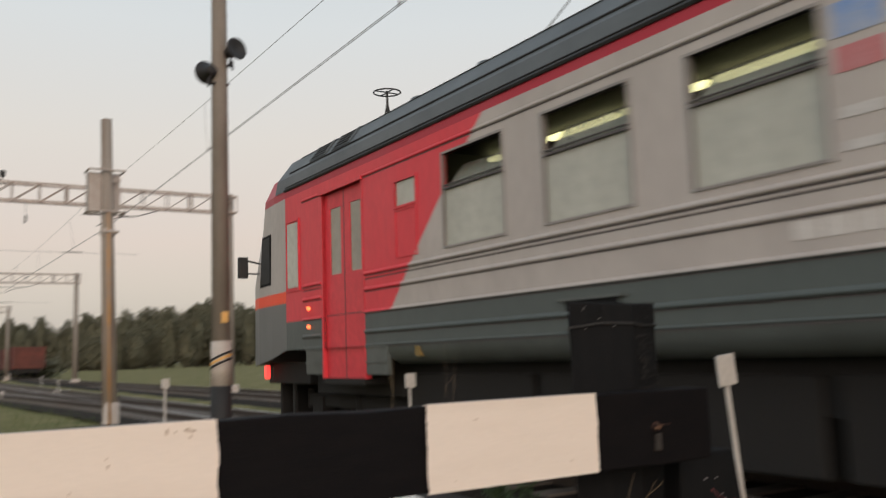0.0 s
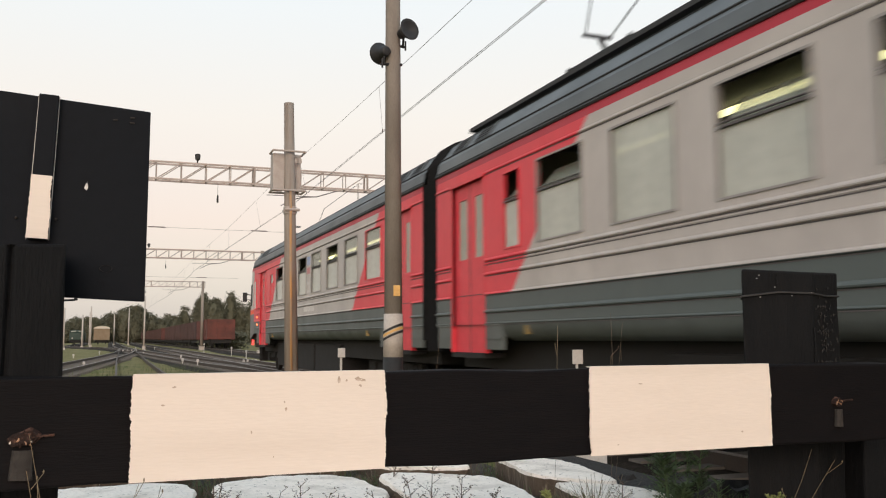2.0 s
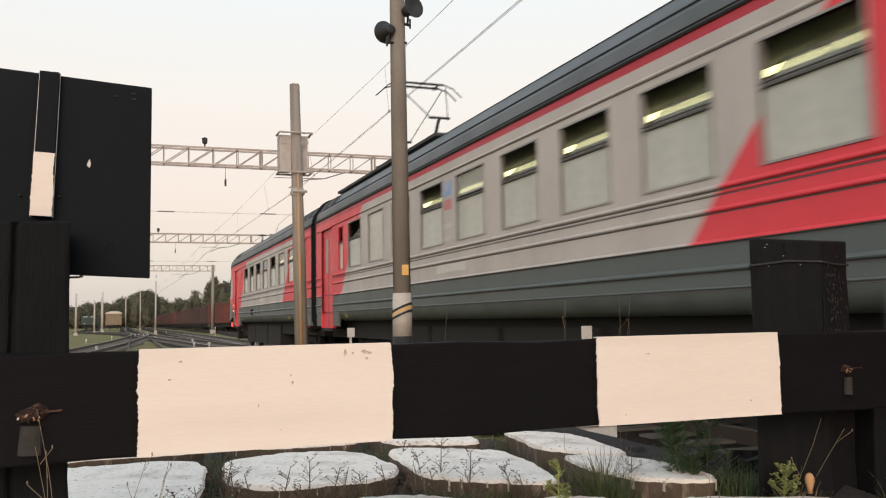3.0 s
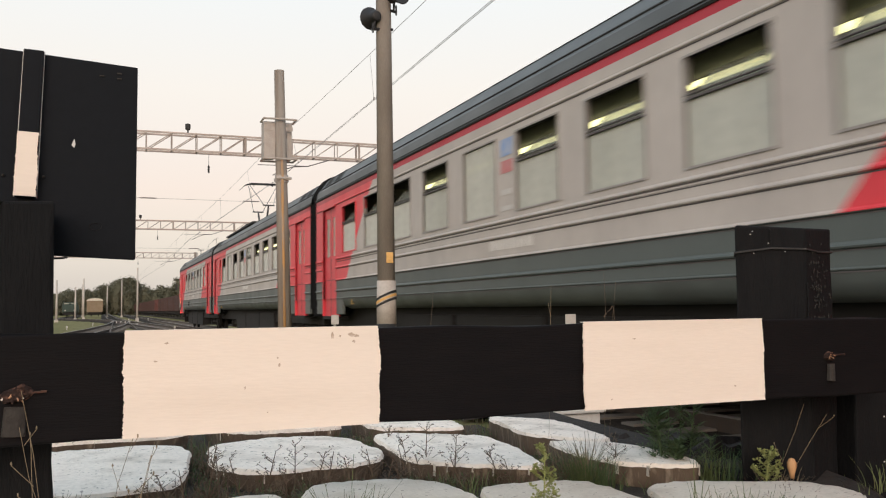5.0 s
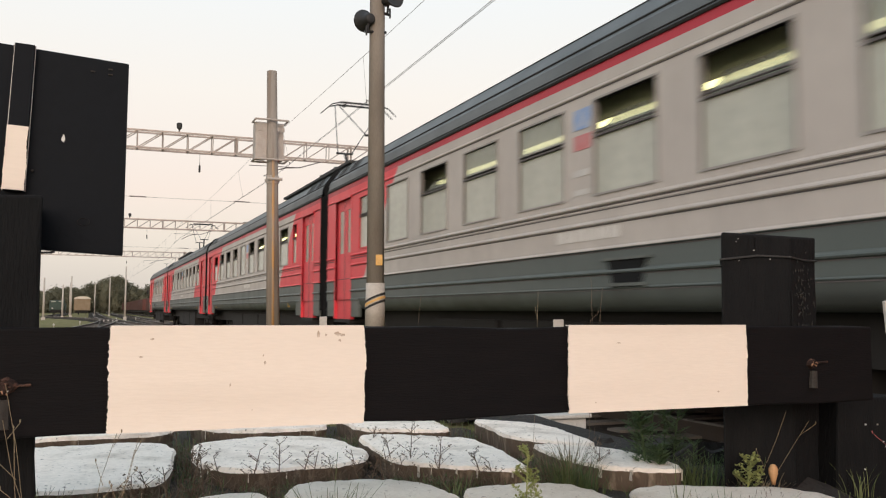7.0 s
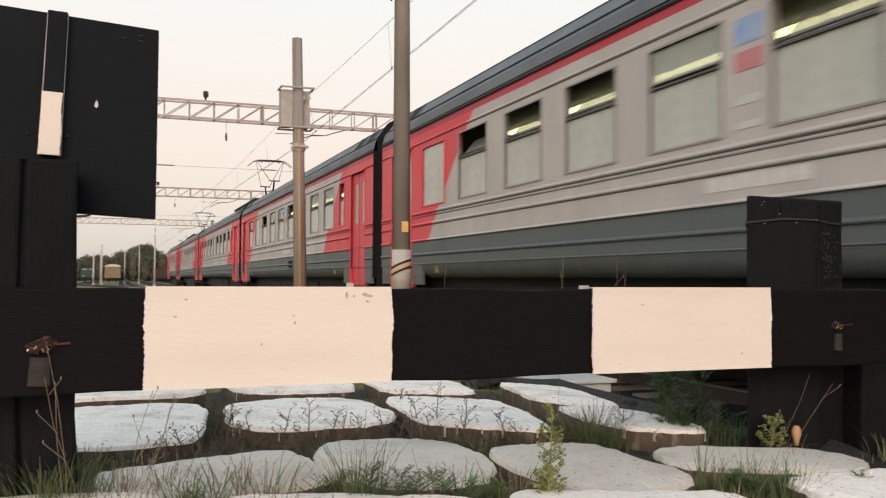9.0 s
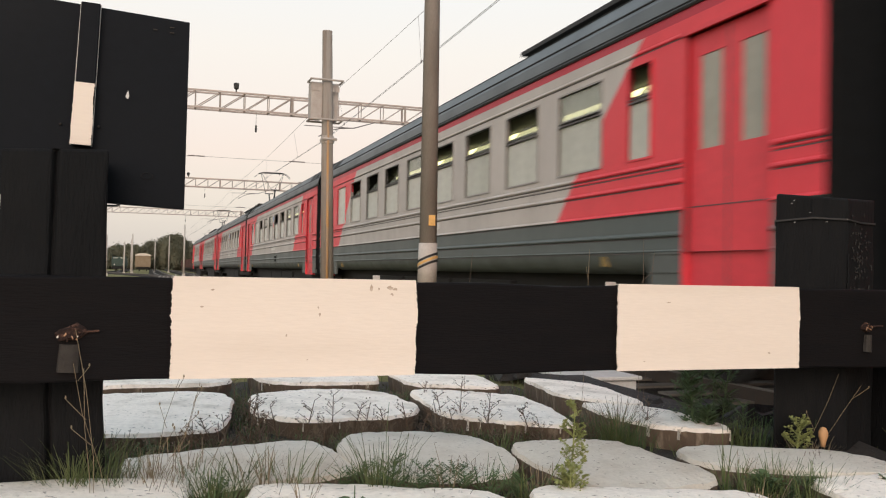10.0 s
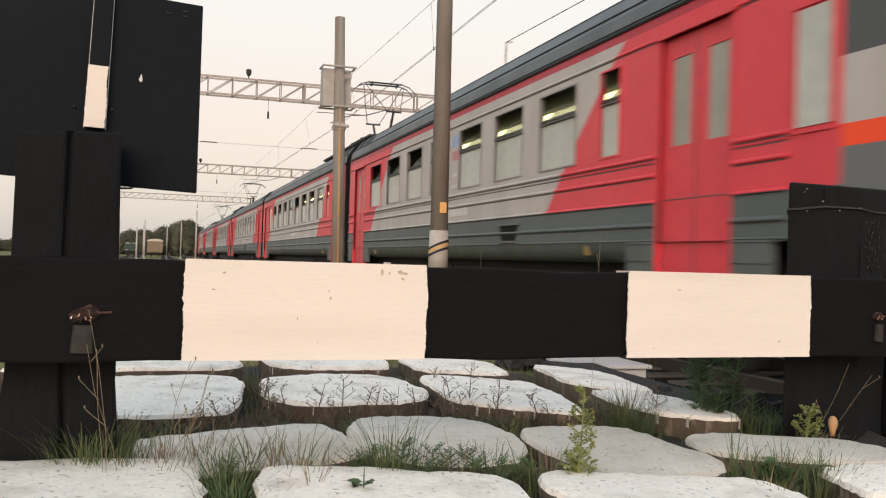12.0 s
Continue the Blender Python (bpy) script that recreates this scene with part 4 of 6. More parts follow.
def build_car(name, label, windows, narrow, doors, paint, opening, cab=None, panto=None, walkway=None, stickers=None, redframes=(), seed=1):
    """One car of the train. Its empty stands on the rail heads at the forward end; y runs back as -d."""
    rnd = random.Random(seed)
    car = thing(name, label, "train car", group="cars of the train")
    a, b = (2.87, 20.79) if cab == "front" else (.33, 18.25) if cab == "rear" else (.33, 20.79)
    holes = [(d, d + 1.06, 2.30, 3.27) for d in windows] + [(d, d + w, zb, zt) for d, w, zb, zt in narrow] + [(d, d + DOOR, .93, 3.36) for d in doors]
    cuts = sorted(doors)
    bm = bmesh.new()
    for s in (-1, 1):
        wall(bm, s * HALF, a, b, 1.32, 3.65, [(h[0], h[1], max(h[2], 1.32), h[3]) for h in holes])
    for d in ([a] if cab != "front" else []) + ([b] if cab != "rear" else []):
        t = .05 if d < 10 else -.05
        end = bmesh.new()
        box(end, -HALF + .012, HALF - .012, -d - t, -d + t * .2, 1.10, 3.66)
        part("end_wall", end, M["rubber"], car, "black end wall")
    part("body", bm, paint, car)
    # rolled mouldings along the sides with dark shade strips below, broken at the doors
    runs, at = [], a
    for d in cuts:
        runs.append((at, d - .06))
        at = d + DOOR + .06
    runs.append((at, b))
    if cab == "front":
        runs[0] = (3.50, runs[0][1])
    if cab == "rear":
        runs[-1] = (runs[-1][0], 17.68)
    for z, tall, out in ((2.175, .042, .024), (2.135, .012, .008), (1.985, .042, .024), (1.715, .036, .022), (1.475, .046, .028), (1.325, .020, .012), (3.385, .034, .018)):
        for s in (-1, 1):
            for p, q in runs:
                if q > p:
                    bm = bmesh.new()
                    rings = [[bm.verts.new((s * (HALF + o), -y, z + h)) for o, h in ((.001, tall), (out * .75, tall * .62), (out, tall * .3), (out * .8, 0), (.001, -.008))] for y in (p, q)]
                    for k in range(4):
                        bm.faces.new((rings[0][k], rings[0][k + 1], rings[1][k + 1], rings[1][k]))
                    for e in rings:
                        bm.faces.new(e)
                    part("moulding", bm, paint, car)
                    # flat dark strip that paints the shade under the moulding
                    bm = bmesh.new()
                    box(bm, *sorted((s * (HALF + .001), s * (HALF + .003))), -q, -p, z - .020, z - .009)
                    part("seam", bm, M["groove_and_shade"], car)
    # rounded lower skirt, between the bogies' door wells
    bm = bmesh.new()
    inner = (doors[0] + DOOR + .60, doors[-1] - .60)
    prof = [(HALF, 1.32), (HALF - .01, 1.25), (HALF - .06, 1.16), (HALF - .16, 1.10), (HALF - .5, 1.10)]
    for s in (-1, 1):
        rings = []
        for d in inner:
            rings.append([bm.verts.new((s * x, -d, z)) for x, z in prof])
        for i in range(len(prof) - 1):
            bm.faces.new((rings[0][i], rings[0][i + 1], rings[1][i + 1], rings[1][i]))
    part("skirt", bm, M["skirt"], car, "rounded dark grey skirt", smooth=True)
    for d in doors:
        for p, q in ((d - .60, d - .06), (d + DOOR + .06, d + DOOR + .60)):
            if p < a:
                p = a
            if q > b:
                q = b
            if q - p < .1:
                continue
            for s in (-1, 1):
                bm = bmesh.new()
                box(bm, *sorted((s * HALF, s * (HALF - .05))), -q, -p, .98, 1.32)
                for z in (1.30, 1.12):
                    box(bm, *sorted((s * (HALF - .01), s * (HALF + .014))), -q, -p, z, z + .02)
                part("step_panel", bm, M["skirt"], car)
    # roof with seams
    bm = bmesh.new()
    prof = roof_profile()
    loft(bm, prof, (a - .02 if cab != "front" else 2.48, b + .02 if cab != "rear" else 18.65))
    part("roof", bm, M["roof"], car, "dark blue-grey roof with lengthwise seams")
    for zz, rr in ((3.655, .024), (3.70, .008), (3.93, .014), (4.18, .006)):
        x = roof_x(zz)
        bm = bmesh.new()
        for s in (-1, 1):
            bar(bm, (s * (x + .006), -a, zz), (s * (x + .006), -b, zz), rr, 6)
        part("roof_seam", bm, M["dark"], car)
    for side_d in ((.75, 1.60) if cab != "front" else (3.55, 4.30), (18.95, 19.85) if cab != "rear" else (16.25, 17.05)):
        for d in side_d:
            for s in (-1, 1):
                roof_vent(car, d, s)
    # windows and doors
    for s in (-1, 1):
        for i, d in enumerate(windows):
            add_window(car, d, 1.06, s, opening[i % len(opening)], i in redframes)
        for d, w, zb, zt in narrow:
            if zb < 2.5:
                add_window(car, d, w, s, 0, True)
            else:
                bm = bmesh.new()
                box(bm, *sorted((s * 1.72, s * 1.726)), -d - w, -d, zb, zt)
                part("small_pane", bm, M["glass"], car)
                bm = bmesh.new()
                frame_ring(bm, s * HALF, d, d + w, zb, zt, .03, .012, .04)
                frame_ring(bm, s * HALF, d, d + w, 2.3, zb - .06, .014, .010, 0)
                part("small_frame", bm, M["red"], car)
        for d in doors:
            add_door(car, d, s)
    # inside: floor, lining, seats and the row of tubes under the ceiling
    # floor, ceiling and partitions coloured dark in place of interior shade
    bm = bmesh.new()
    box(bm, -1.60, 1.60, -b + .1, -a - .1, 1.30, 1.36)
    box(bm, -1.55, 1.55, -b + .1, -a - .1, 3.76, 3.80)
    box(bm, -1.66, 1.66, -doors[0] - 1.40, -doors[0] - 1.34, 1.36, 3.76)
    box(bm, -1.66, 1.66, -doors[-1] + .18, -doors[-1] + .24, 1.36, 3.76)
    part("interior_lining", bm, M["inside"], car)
    for d in windows:
        for x0, x1 in ((-1.6, -.5), (.5, 1.6)):
            bm = bmesh.new()
            box(bm, x0, x1, -d - 1.36, -d - 1.24, 1.7, 2.45)
            box(bm, x0, x1, -d - 1.7, -d - .9, 1.62, 1.72)
            part("bench", bm, M["seat"], car)
    p = doors[0] + 1.5
    while p < doors[-1] - 1.2:
        part("ceiling_tube", None, None, car, "glowing yellowish ceiling tube", data=shared("ceiling_tube", lambda bm: box(bm, -.045, .045, -1.15, 0, 3.67, 3.72), M["tube"]), at=pose(0, -p, 0))
        p += 1.25
    # underframe
    bm = bmesh.new()
    box(bm, -1.35, 1.35, -b + .2, -a - .2, .70, 1.28)
    part("underframe", bm, M["under"], car)
    for d, l_ in ((5.9, 2.3), (8.35, 2.9), (11.4, 2.7)):
        bm = bmesh.new()
        box(bm, -1.42, 1.42, -d - l_, -d, .30, .985)
        part("equipment_box", bm, M["under"], car, "grimy black equipment box under the floor", bevel=.02)
    sets = bogie(car, 3.9) + bogie(car, 17.2)
    # battery box and small details on the near side
    d = 9.07 if cab == "front" else 11.37
    for s in () if panto else (-1, 1):
        bm = bmesh.new()
        x0, x1 = sorted((s * 1.756, s * 1.70))
        wide = .72
        v = [bm.verts.new((x, -d - q, z)) for x in (x0, x1) for q, z in ((.16, 1.38), (wide - .08, 1.38), (wide, 1.60), (.08, 1.60))]
        for f in ((0, 1, 2, 3), (4, 5, 6, 7), (0, 1, 5, 4), (1, 2, 6, 5), (2, 3, 7, 6), (3, 0, 4, 7)):
            bm.faces.new([v[i] for i in f])
        part("hatch", bm, M["rubber"], car, "small dark funnel-shaped hatch")
        bm = bmesh.new()
        x0, x1 = sorted((s * 1.775, s * 1.735))
        box(bm, x0, x1, -d - wide - .08, -d, 1.60, 1.625)
        box(bm, x0, x1, -d - wide + .02, -d - .10, 1.345, 1.375)
        part("hatch_rim", bm, M["skirt"], car)
    for d in (doors[0] + 2.4, doors[-1] - 1.6):
        for s in (-1, 1):
            bm = bmesh.new()
            box(bm, *sorted((s * (HALF + .004), s * (HALF - .05))), -d - .10, -d, 1.18, 1.29)
            part("marking_plate", bm, M["ochreplate"], car, "small ochre plate on the skirt")
    if stickers is not None:
        for dz, h, w, m in ((3.02, .22, .34, "blue"), (2.80, .16, .34, "redstick"), (2.52, .07, .30, "whitestick"), (2.32, .06, .32, "whitestick")):
            bm = bmesh.new()
            box(bm, -HALF - .006, -HALF - .001, -stickers - w, -stickers, dz, dz + h)
            part("sticker", bm, M[m], car)
        for k in range(6):
            bm = bmesh.new()
            box(bm, -HALF - .005, -HALF - .001, -stickers - .3 - k * .21 + .5, -stickers - .12 - k * .21 + .5, 1.83, 1.95)
            part("marking_bar", bm, M["marking"], car)
    # gangway bellows
    for d, go in ((.0, cab != "front"), (20.79, cab != "rear")):
        if go:
            bm = bmesh.new()
            y0, y1 = -d - .328, -d - .002
            rings = []
            for k in range(9):
                w, dz = (1.66, 0) if k % 2 == 0 else (1.585, .06)
                y = y1 + (y0 - y1) * k / 8
                rings.append([bm.verts.new((x, y, z)) for x, z in ((-w, .92 + dz), (w, .92 + dz), (w, 3.94 - dz), (w - .22, 4.25 - dz), (w - .66, 4.41 - dz), (-w + .66, 4.41 - dz), (-w + .22, 4.25 - dz), (-w, 3.94 - dz))])
            for p, q in zip(rings, rings[1:]):
                for k in range(8):
                    bm.faces.new((p[k], p[(k + 1) % 8], q[(k + 1) % 8], q[k]))
            bm.faces.new(rings[0])
            bm.faces.new(rings[-1][::-1])
            part("gangway", bm, M["rubber"], car, "black rubber gangway bellows")
    if cab:
        build_cab(car, cab, paint)
    if walkway:
        plank_roof(car, *walkway)
    if panto:
        pantograph(car, panto)
    return car, sets


def build_cab(car, cab, paint):
    """The driver's cab: a tapered nose with raked windscreens, lamps, mirror and coupler."""
    f = (lambda d: d + .13) if cab == "front" else (lambda d: 20.99 - d)
    bm = bmesh.new()
    prev = None
    prof = [(-1, 0), (-1, .5), (-1, 1), (-.93, 1.12), (-.6, 1.27), (0, 1.33), (.6, 1.27), (.93, 1.12), (1, 1), (1, .5), (1, 0)]

    def ring(d, w, zb, rake):
        out = []
        for x, u in prof:
            z = zb + u * (3.65 - zb) if u <= 1 else 3.65 + (u - 1) * 2.45
            dd = d + rake * max(0, z - 2.3) ** 1.3
            out.append(bm.verts.new((x * HALF * w, -f(dd), z)))
        return out
    rings = [ring(2.74, 1.0, 1.32, 0), ring(2.1, .985, 1.20, .08), ring(1.4, .955, 1.12, .22), ring(.95, .90, 1.10, .40)]
    for a, b in zip(rings, rings[1:]):
        for i in range(len(prof) - 1):
            bm.faces.new((a[i], a[i + 1], b[i + 1], b[i]))
    bm.faces.new(rings[-1])
    part("cab_shell", bm, paint, car, "grey driver's cab with an orange band")
    for s in (-1, 1):
        for name, grow, off, m in (("cab_side_frame", .04, .006, "rubber"), ("cab_side_pane", 0, .012, "dark")):
            bm = bmesh.new()
            q = []
            for d, z in ((1.52 - grow, 2.36 - grow), (2.02 + grow, 2.36 - grow), (2.02 + grow, 3.06 + grow), (1.66 - grow, 3.06 + grow)):
                w = .955 + .03 * (d - 1.4) / .7
                q.append((s * (HALF * w + off), -f(d), z))
            front = [bm.verts.new(p) for p in q]
            back = [bm.verts.new((p[0] - s * .03, p[1], p[2])) for p in q]
            bm.faces.new(front)
            bm.faces.new(back[::-1])
            for k in range(4):
                bm.faces.new((front[k], front[(k + 1) % 4], back[(k + 1) % 4], back[k]))
            part(name, bm, M[m], car)
    for s in (-1, 1):
        bm = bmesh.new()
        box(bm, *sorted((s * HALF, s * 1.756)), *sorted((-f(3.22), -f(2.84))), 2.20, 3.13)
        part("cab_door_pane", bm, M["glass"], car, "tall pane of the cab door")
    for s in (-1, 1):
        bm = bmesh.new()
        frame_ring(bm, s * HALF, *sorted((f(3.24), f(2.82))), 2.18, 3.15, .03, .02, .0)
        part("cab_door_frame", bm, M["red"], car)
    for s in (-1, 1):
        bm = bmesh.new()
        box(bm, *sorted((s * .08, s * 1.25)), *sorted((-f(1.02), -f(1.30))), 2.45, 3.10)
        part("windscreen", bm, M["clear"], car, "driver's windscreen")
    for s in (-1, 1):
        bm = bmesh.new()
        box(bm, *sorted((s * 1.77, s * 1.92)), *sorted((-f(1.22), -f(1.12))), 2.50, 2.84)
        bar(bm, (s * 1.60, -f(1.35), 2.72), (s * 1.86, -f(1.17), 2.80), .018, 6)
        bar(bm, (s * 1.60, -f(1.35), 2.56), (s * 1.86, -f(1.17), 2.58), .014, 6)
        part("mirror", bm, M["dark"], car, "black side mirror on two arms", bevel=.012)
    for z, m in ((1.83, "tail"), (1.62, "tail")):
        for s in (-1, 1):
            bm = bmesh.new()
            lathe(bm, ((.10, -.02), (.10, .05), (.05, .07)), pose(s * 1.28, -f(.95), z, 90 if cab == "rear" else -90, 0, 0), 12)
            part("tail_lamp", bm, M[m] if cab == "front" else M["clear"], car, "round end lamp")
    if cab == "front":
        # tail lights that show on the side corner, as a lit pair
        for z in (1.87, 1.62):
            bm = bmesh.new()
            lathe(bm, ((.026, 0), (.026, .035), (.014, .045)), pose(-HALF, -3.72, z, 0, -90, 0), 10)
            part("side_lamp", bm, M["tail"], car, "small lit orange lamp")
        bm = bmesh.new()
        box(bm, -1.60, -1.54, -1.68, -1.58, .90, 1.10)
        part("marker_lamp", bm, M["buffer"], car, "red marker lamp under the cab")
    bm = bmesh.new()
    box(bm, -1.45, 1.45, *sorted((-f(2.9), -f(1.25))), .82, 1.14)
    box(bm, -1.30, 1.30, *sorted((-f(1.42), -f(1.34))), .32, .82)
    box(bm, -.18, .18, *sorted((-f(2.2), -f(1.05))), .95, 1.2)
    for s in (-1, 1):
        box(bm, *sorted((s * 1.30, s * 1.36)), *sorted((-f(2.1), -f(2.0))), .35, 1.1)
    part("buffer_beam", bm, M["under"], car, bevel=.02)
    bm = bmesh.new()
    lathe(bm, ((.16, 0), (.19, .05), (.17, .16), (.05, .20)), pose(0, -f(2.6), 4.28), 14)
    part("head_lamp", bm, M["dark"], car)


def ahead(t, k):
    """y of the forward end of car k (1 is the leading one) at t seconds."""
    return 15.034 + t * (9.701 + t * (-.00563 - .000802 * t)) - 21.12 * (k - 1)


WA = [2.76 + 1.69 * i for i in range(9)]
WB = [3.80 + 1.681 * i for i in range(9)]
NA, NB = [(17.93, .44, 2.30, 3.27)], [(2.85, .44, 2.30, 3.27)]
PAINT_A, PAINT_1, PAINT_6 = livery("livery_paint", 3.06, 16.25), livery("livery_paint_cab_ahead", 6.05, 16.33, "front"), livery("livery_paint_cab_behind", 2.95, 13.04, "rear")
SMALL = "grey and red electric train car with "
CARS = [
    build_car("cab_car", SMALL + "the leading driver's cab", [7.26 + 1.68 * i for i in range(7)], [(6.22, .46, 2.88, 3.16)], [4.18, 19.0], PAINT_1, (0, 0, 0, 2, 0, 2, 2), cab="front", stickers=11.77, redframes=(6,), seed=1),
    build_car("motor_car", SMALL + "pantograph over its front", WB, NB, [1.0, 18.98], PAINT_A, (0, 1, 0, 0, 2, 0, 0, 0, 0), panto=3.74, walkway=(.2, 7.9), stickers=9.97, seed=2),
    build_car("motor_car", SMALL + "pantograph over its rear", WA, NA, [1.0, 18.99], PAINT_A, (0, 0, 0, 0, 1, 0, 0, 0, 0), panto=17.8, walkway=(13.6, 20.9), stickers=10.76, redframes=(0,), seed=3),
    build_car("trailer_car", SMALL + "plain vented roof", WA, NA, [1.0, 18.99], PAINT_A, (2, 1, 0, 2, 2, 0, 0, 2, 2), stickers=10.80, redframes=(0,), seed=4),
    build_car("motor_car", SMALL + "pantograph over its rear", WA, NA, [1.0, 18.99], PAINT_A, (1, 0, 0, 0, 2, 0, 0, 0, 2), panto=17.8, walkway=(13.6, 20.9), stickers=10.76, redframes=(0,), seed=5),
    build_car("cab_car", SMALL + "the trailing driver's cab", [2.80 + 1.665 * i for i in range(7)], [(14.49, .44, 2.30, 3.27)], [.98, 15.75], PAINT_6, (0, 0, 0, 2, 0, 0, 0), cab="rear", stickers=9.09, redframes=(0,), seed=6),
]


def roof_aerial(car, x, d):
    """A ring aerial on three thin legs."""
    ob = new("aerial")
    ob.parent = car
    ob.matrix_basis = pose(x, -d, 0)
    tagged(ob, "black ring aerial on the roof")
    bm = bmesh.new()
    bar(bm, (0, 0, 4.35), (0, 0, 5.08), .02, 6)
    part("mast", bm, M["dark"], ob)
    bm = bmesh.new()
    for k in range(14):
        a, b = k * math.pi / 7, (k + 1) * math.pi / 7
        bar(bm, (.2 * math.cos(a), .2 * math.sin(a), 5.06), (.2 * math.cos(b), .2 * math.sin(b), 5.06), .012, 5)
    for k in range(4):
        a = k * math.pi / 2
        bar(bm, (0, 0, 5.06), (.2 * math.cos(a), .2 * math.sin(a), 5.06), .010, 5)
    part("ring", bm, M["dark"], ob)
    for k in range(3):
        a = k * 2.1
        bm = bmesh.new()
        bar(bm, (0, 0, 4.92), (.13 * math.cos(a), .13 * math.sin(a), 4.35), .010, 5)
        part("leg", bm, M["dark"], ob)


def long_aerial(car, x, d0, d1, d2):
    """A post at d0 with a wire that runs along the roof to d1 and down at d2."""
    bm = bmesh.new()
    bar(bm, (x, -d0, 4.35), (x, -d0, 5.2), .018, 6)
    bar(bm, (x, -d0, 5.2), (x + .12, -d0, 5.2), .012, 6)
    part("aerial_post", bm, M["boxgrey"], car)
    bm = bmesh.new()
    bar(bm, (x, -d0, 5.19), (x, -d1, 5.08), .008, 5)
    bar(bm, (x, -d1, 5.08), (x, -d2, 4.5), .008, 5)
    part("aerial_wire", bm, M["wire"], car)


def ventilator(car, x, d):
    bm = bmesh.new()
    lathe(bm, ((.20, 4.05), (.20, 4.36), (.17, 4.42), (.06, 4.45)), pose(x, -d, 0), 14)
    part("ventilator", bm, M["roof"], car, "low round roof ventilator", smooth=True)


roof_aerial(CARS[0][0], -.5, 3.82)
long_aerial(CARS[0][0], -.5, 12.2, 8.3, 7.0)
long_aerial(CARS[5][0], -.5, 8.33, 12.7, 14.1)
for d in (4.9, 6.4):
    ventilator(CARS[0][0], -.95, d + .72)
    ventilator(CARS[5][0], -.95, 20.83 - d)


# ---- poles, gantries and wires ----
def tapered(bm, x, y, z0, z1, r0, r1, lean=(0, 0), n=14):
    bar(bm, (x, y, z0), (x + lean[0], y + lean[1], z1), r0, n, r1)


def build_speaker_pole():
    pole = thing("speaker_pole", "grey concrete pole with loudspeakers and a whitewashed foot", "pole")
    x, y = 3.19, 10.3
    bm = bmesh.new()
    tapered(bm, x, y, 1.70, 10.5, .108, .072, (-.03, 0))
    part("shaft", bm, M["concrete"], pole, smooth=True)
    bm = bmesh.new()
    tapered(bm, x, y, 1.26, 1.78, .122, .116)
    part("white_foot", bm, M["polewhite"], pole, "whitewashed band", smooth=True)
    bm = bmesh.new()
    tapered(bm, x, y, -.1, 1.26, .128, .1225)
    part("black_foot", bm, M["poleblack"], pole, smooth=True)
    for z, m in ((1.50, "poleblack"), (1.545, "yellow"), (1.585, "poleblack")):
        bm = bmesh.new()
        n = 24
        ra, rb = [], []
        for i in range(n):
            a = 2 * math.pi * i / n
            r = .1225 + (z == 1.545) * .001
            zz = z + .055 * math.cos(a + .6)
            ra.append(bm.verts.new((x + r * math.cos(a), y + r * math.sin(a), zz)))
            rb.append(bm.verts.new((x + r * math.cos(a), y + r * math.sin(a), zz + .03)))
        for i in range(n):
            bm.faces.new((ra[i], ra[(i + 1) % n], rb[(i + 1) % n], rb[i]))
        part("slanted_stripe", bm, M[m], pole)
    bm = bmesh.new()
    box(bm, x - .035, x + .05, y - .122, y - .112, 1.99, 2.12)
    part("yellow_plate", bm, M["yellow"], pole, "small yellow plate", bevel=.004)
    for s, z, rz, dx in ((1, 5.27, -35, .10), (-1, 5.02, 150, -.15)):
        horn = part("loudspeaker", None, None, pole, "dark horn loudspeaker", data=shared("loudspeaker", lambda bm: lathe(bm, ((.04, -.11), (.06, -.10), (.065, -.04), (.085, .0), (.128, .075), (.14, .085), (.135, .095), (.105, .08), (.025, .05)), None, 20), M["speaker"], smooth=True),
                    at=pose(x + dx, y - .16 if s > 0 else y - .02, z) @ (pose(0, 0, 0, 84, 0, 18) if s > 0 else pose(0, 0, 0, 84, 0, 190)))
        bm = bmesh.new()
        bar(bm, (x + dx * 1.25, y - .05, z - .16), (x - dx * .6, y - .05, z - .14), .018, 6)
        bar(bm, (x + dx, y - .06, z - .16), (x + dx, y - .1, z), .015, 6)
        bar(bm, (x + dx * 1.2, y - .1, z - .22), (x + dx * 1.2, y - .1, z - .10), .012, 6)
        part("bracket", bm, M["speaker"], pole)


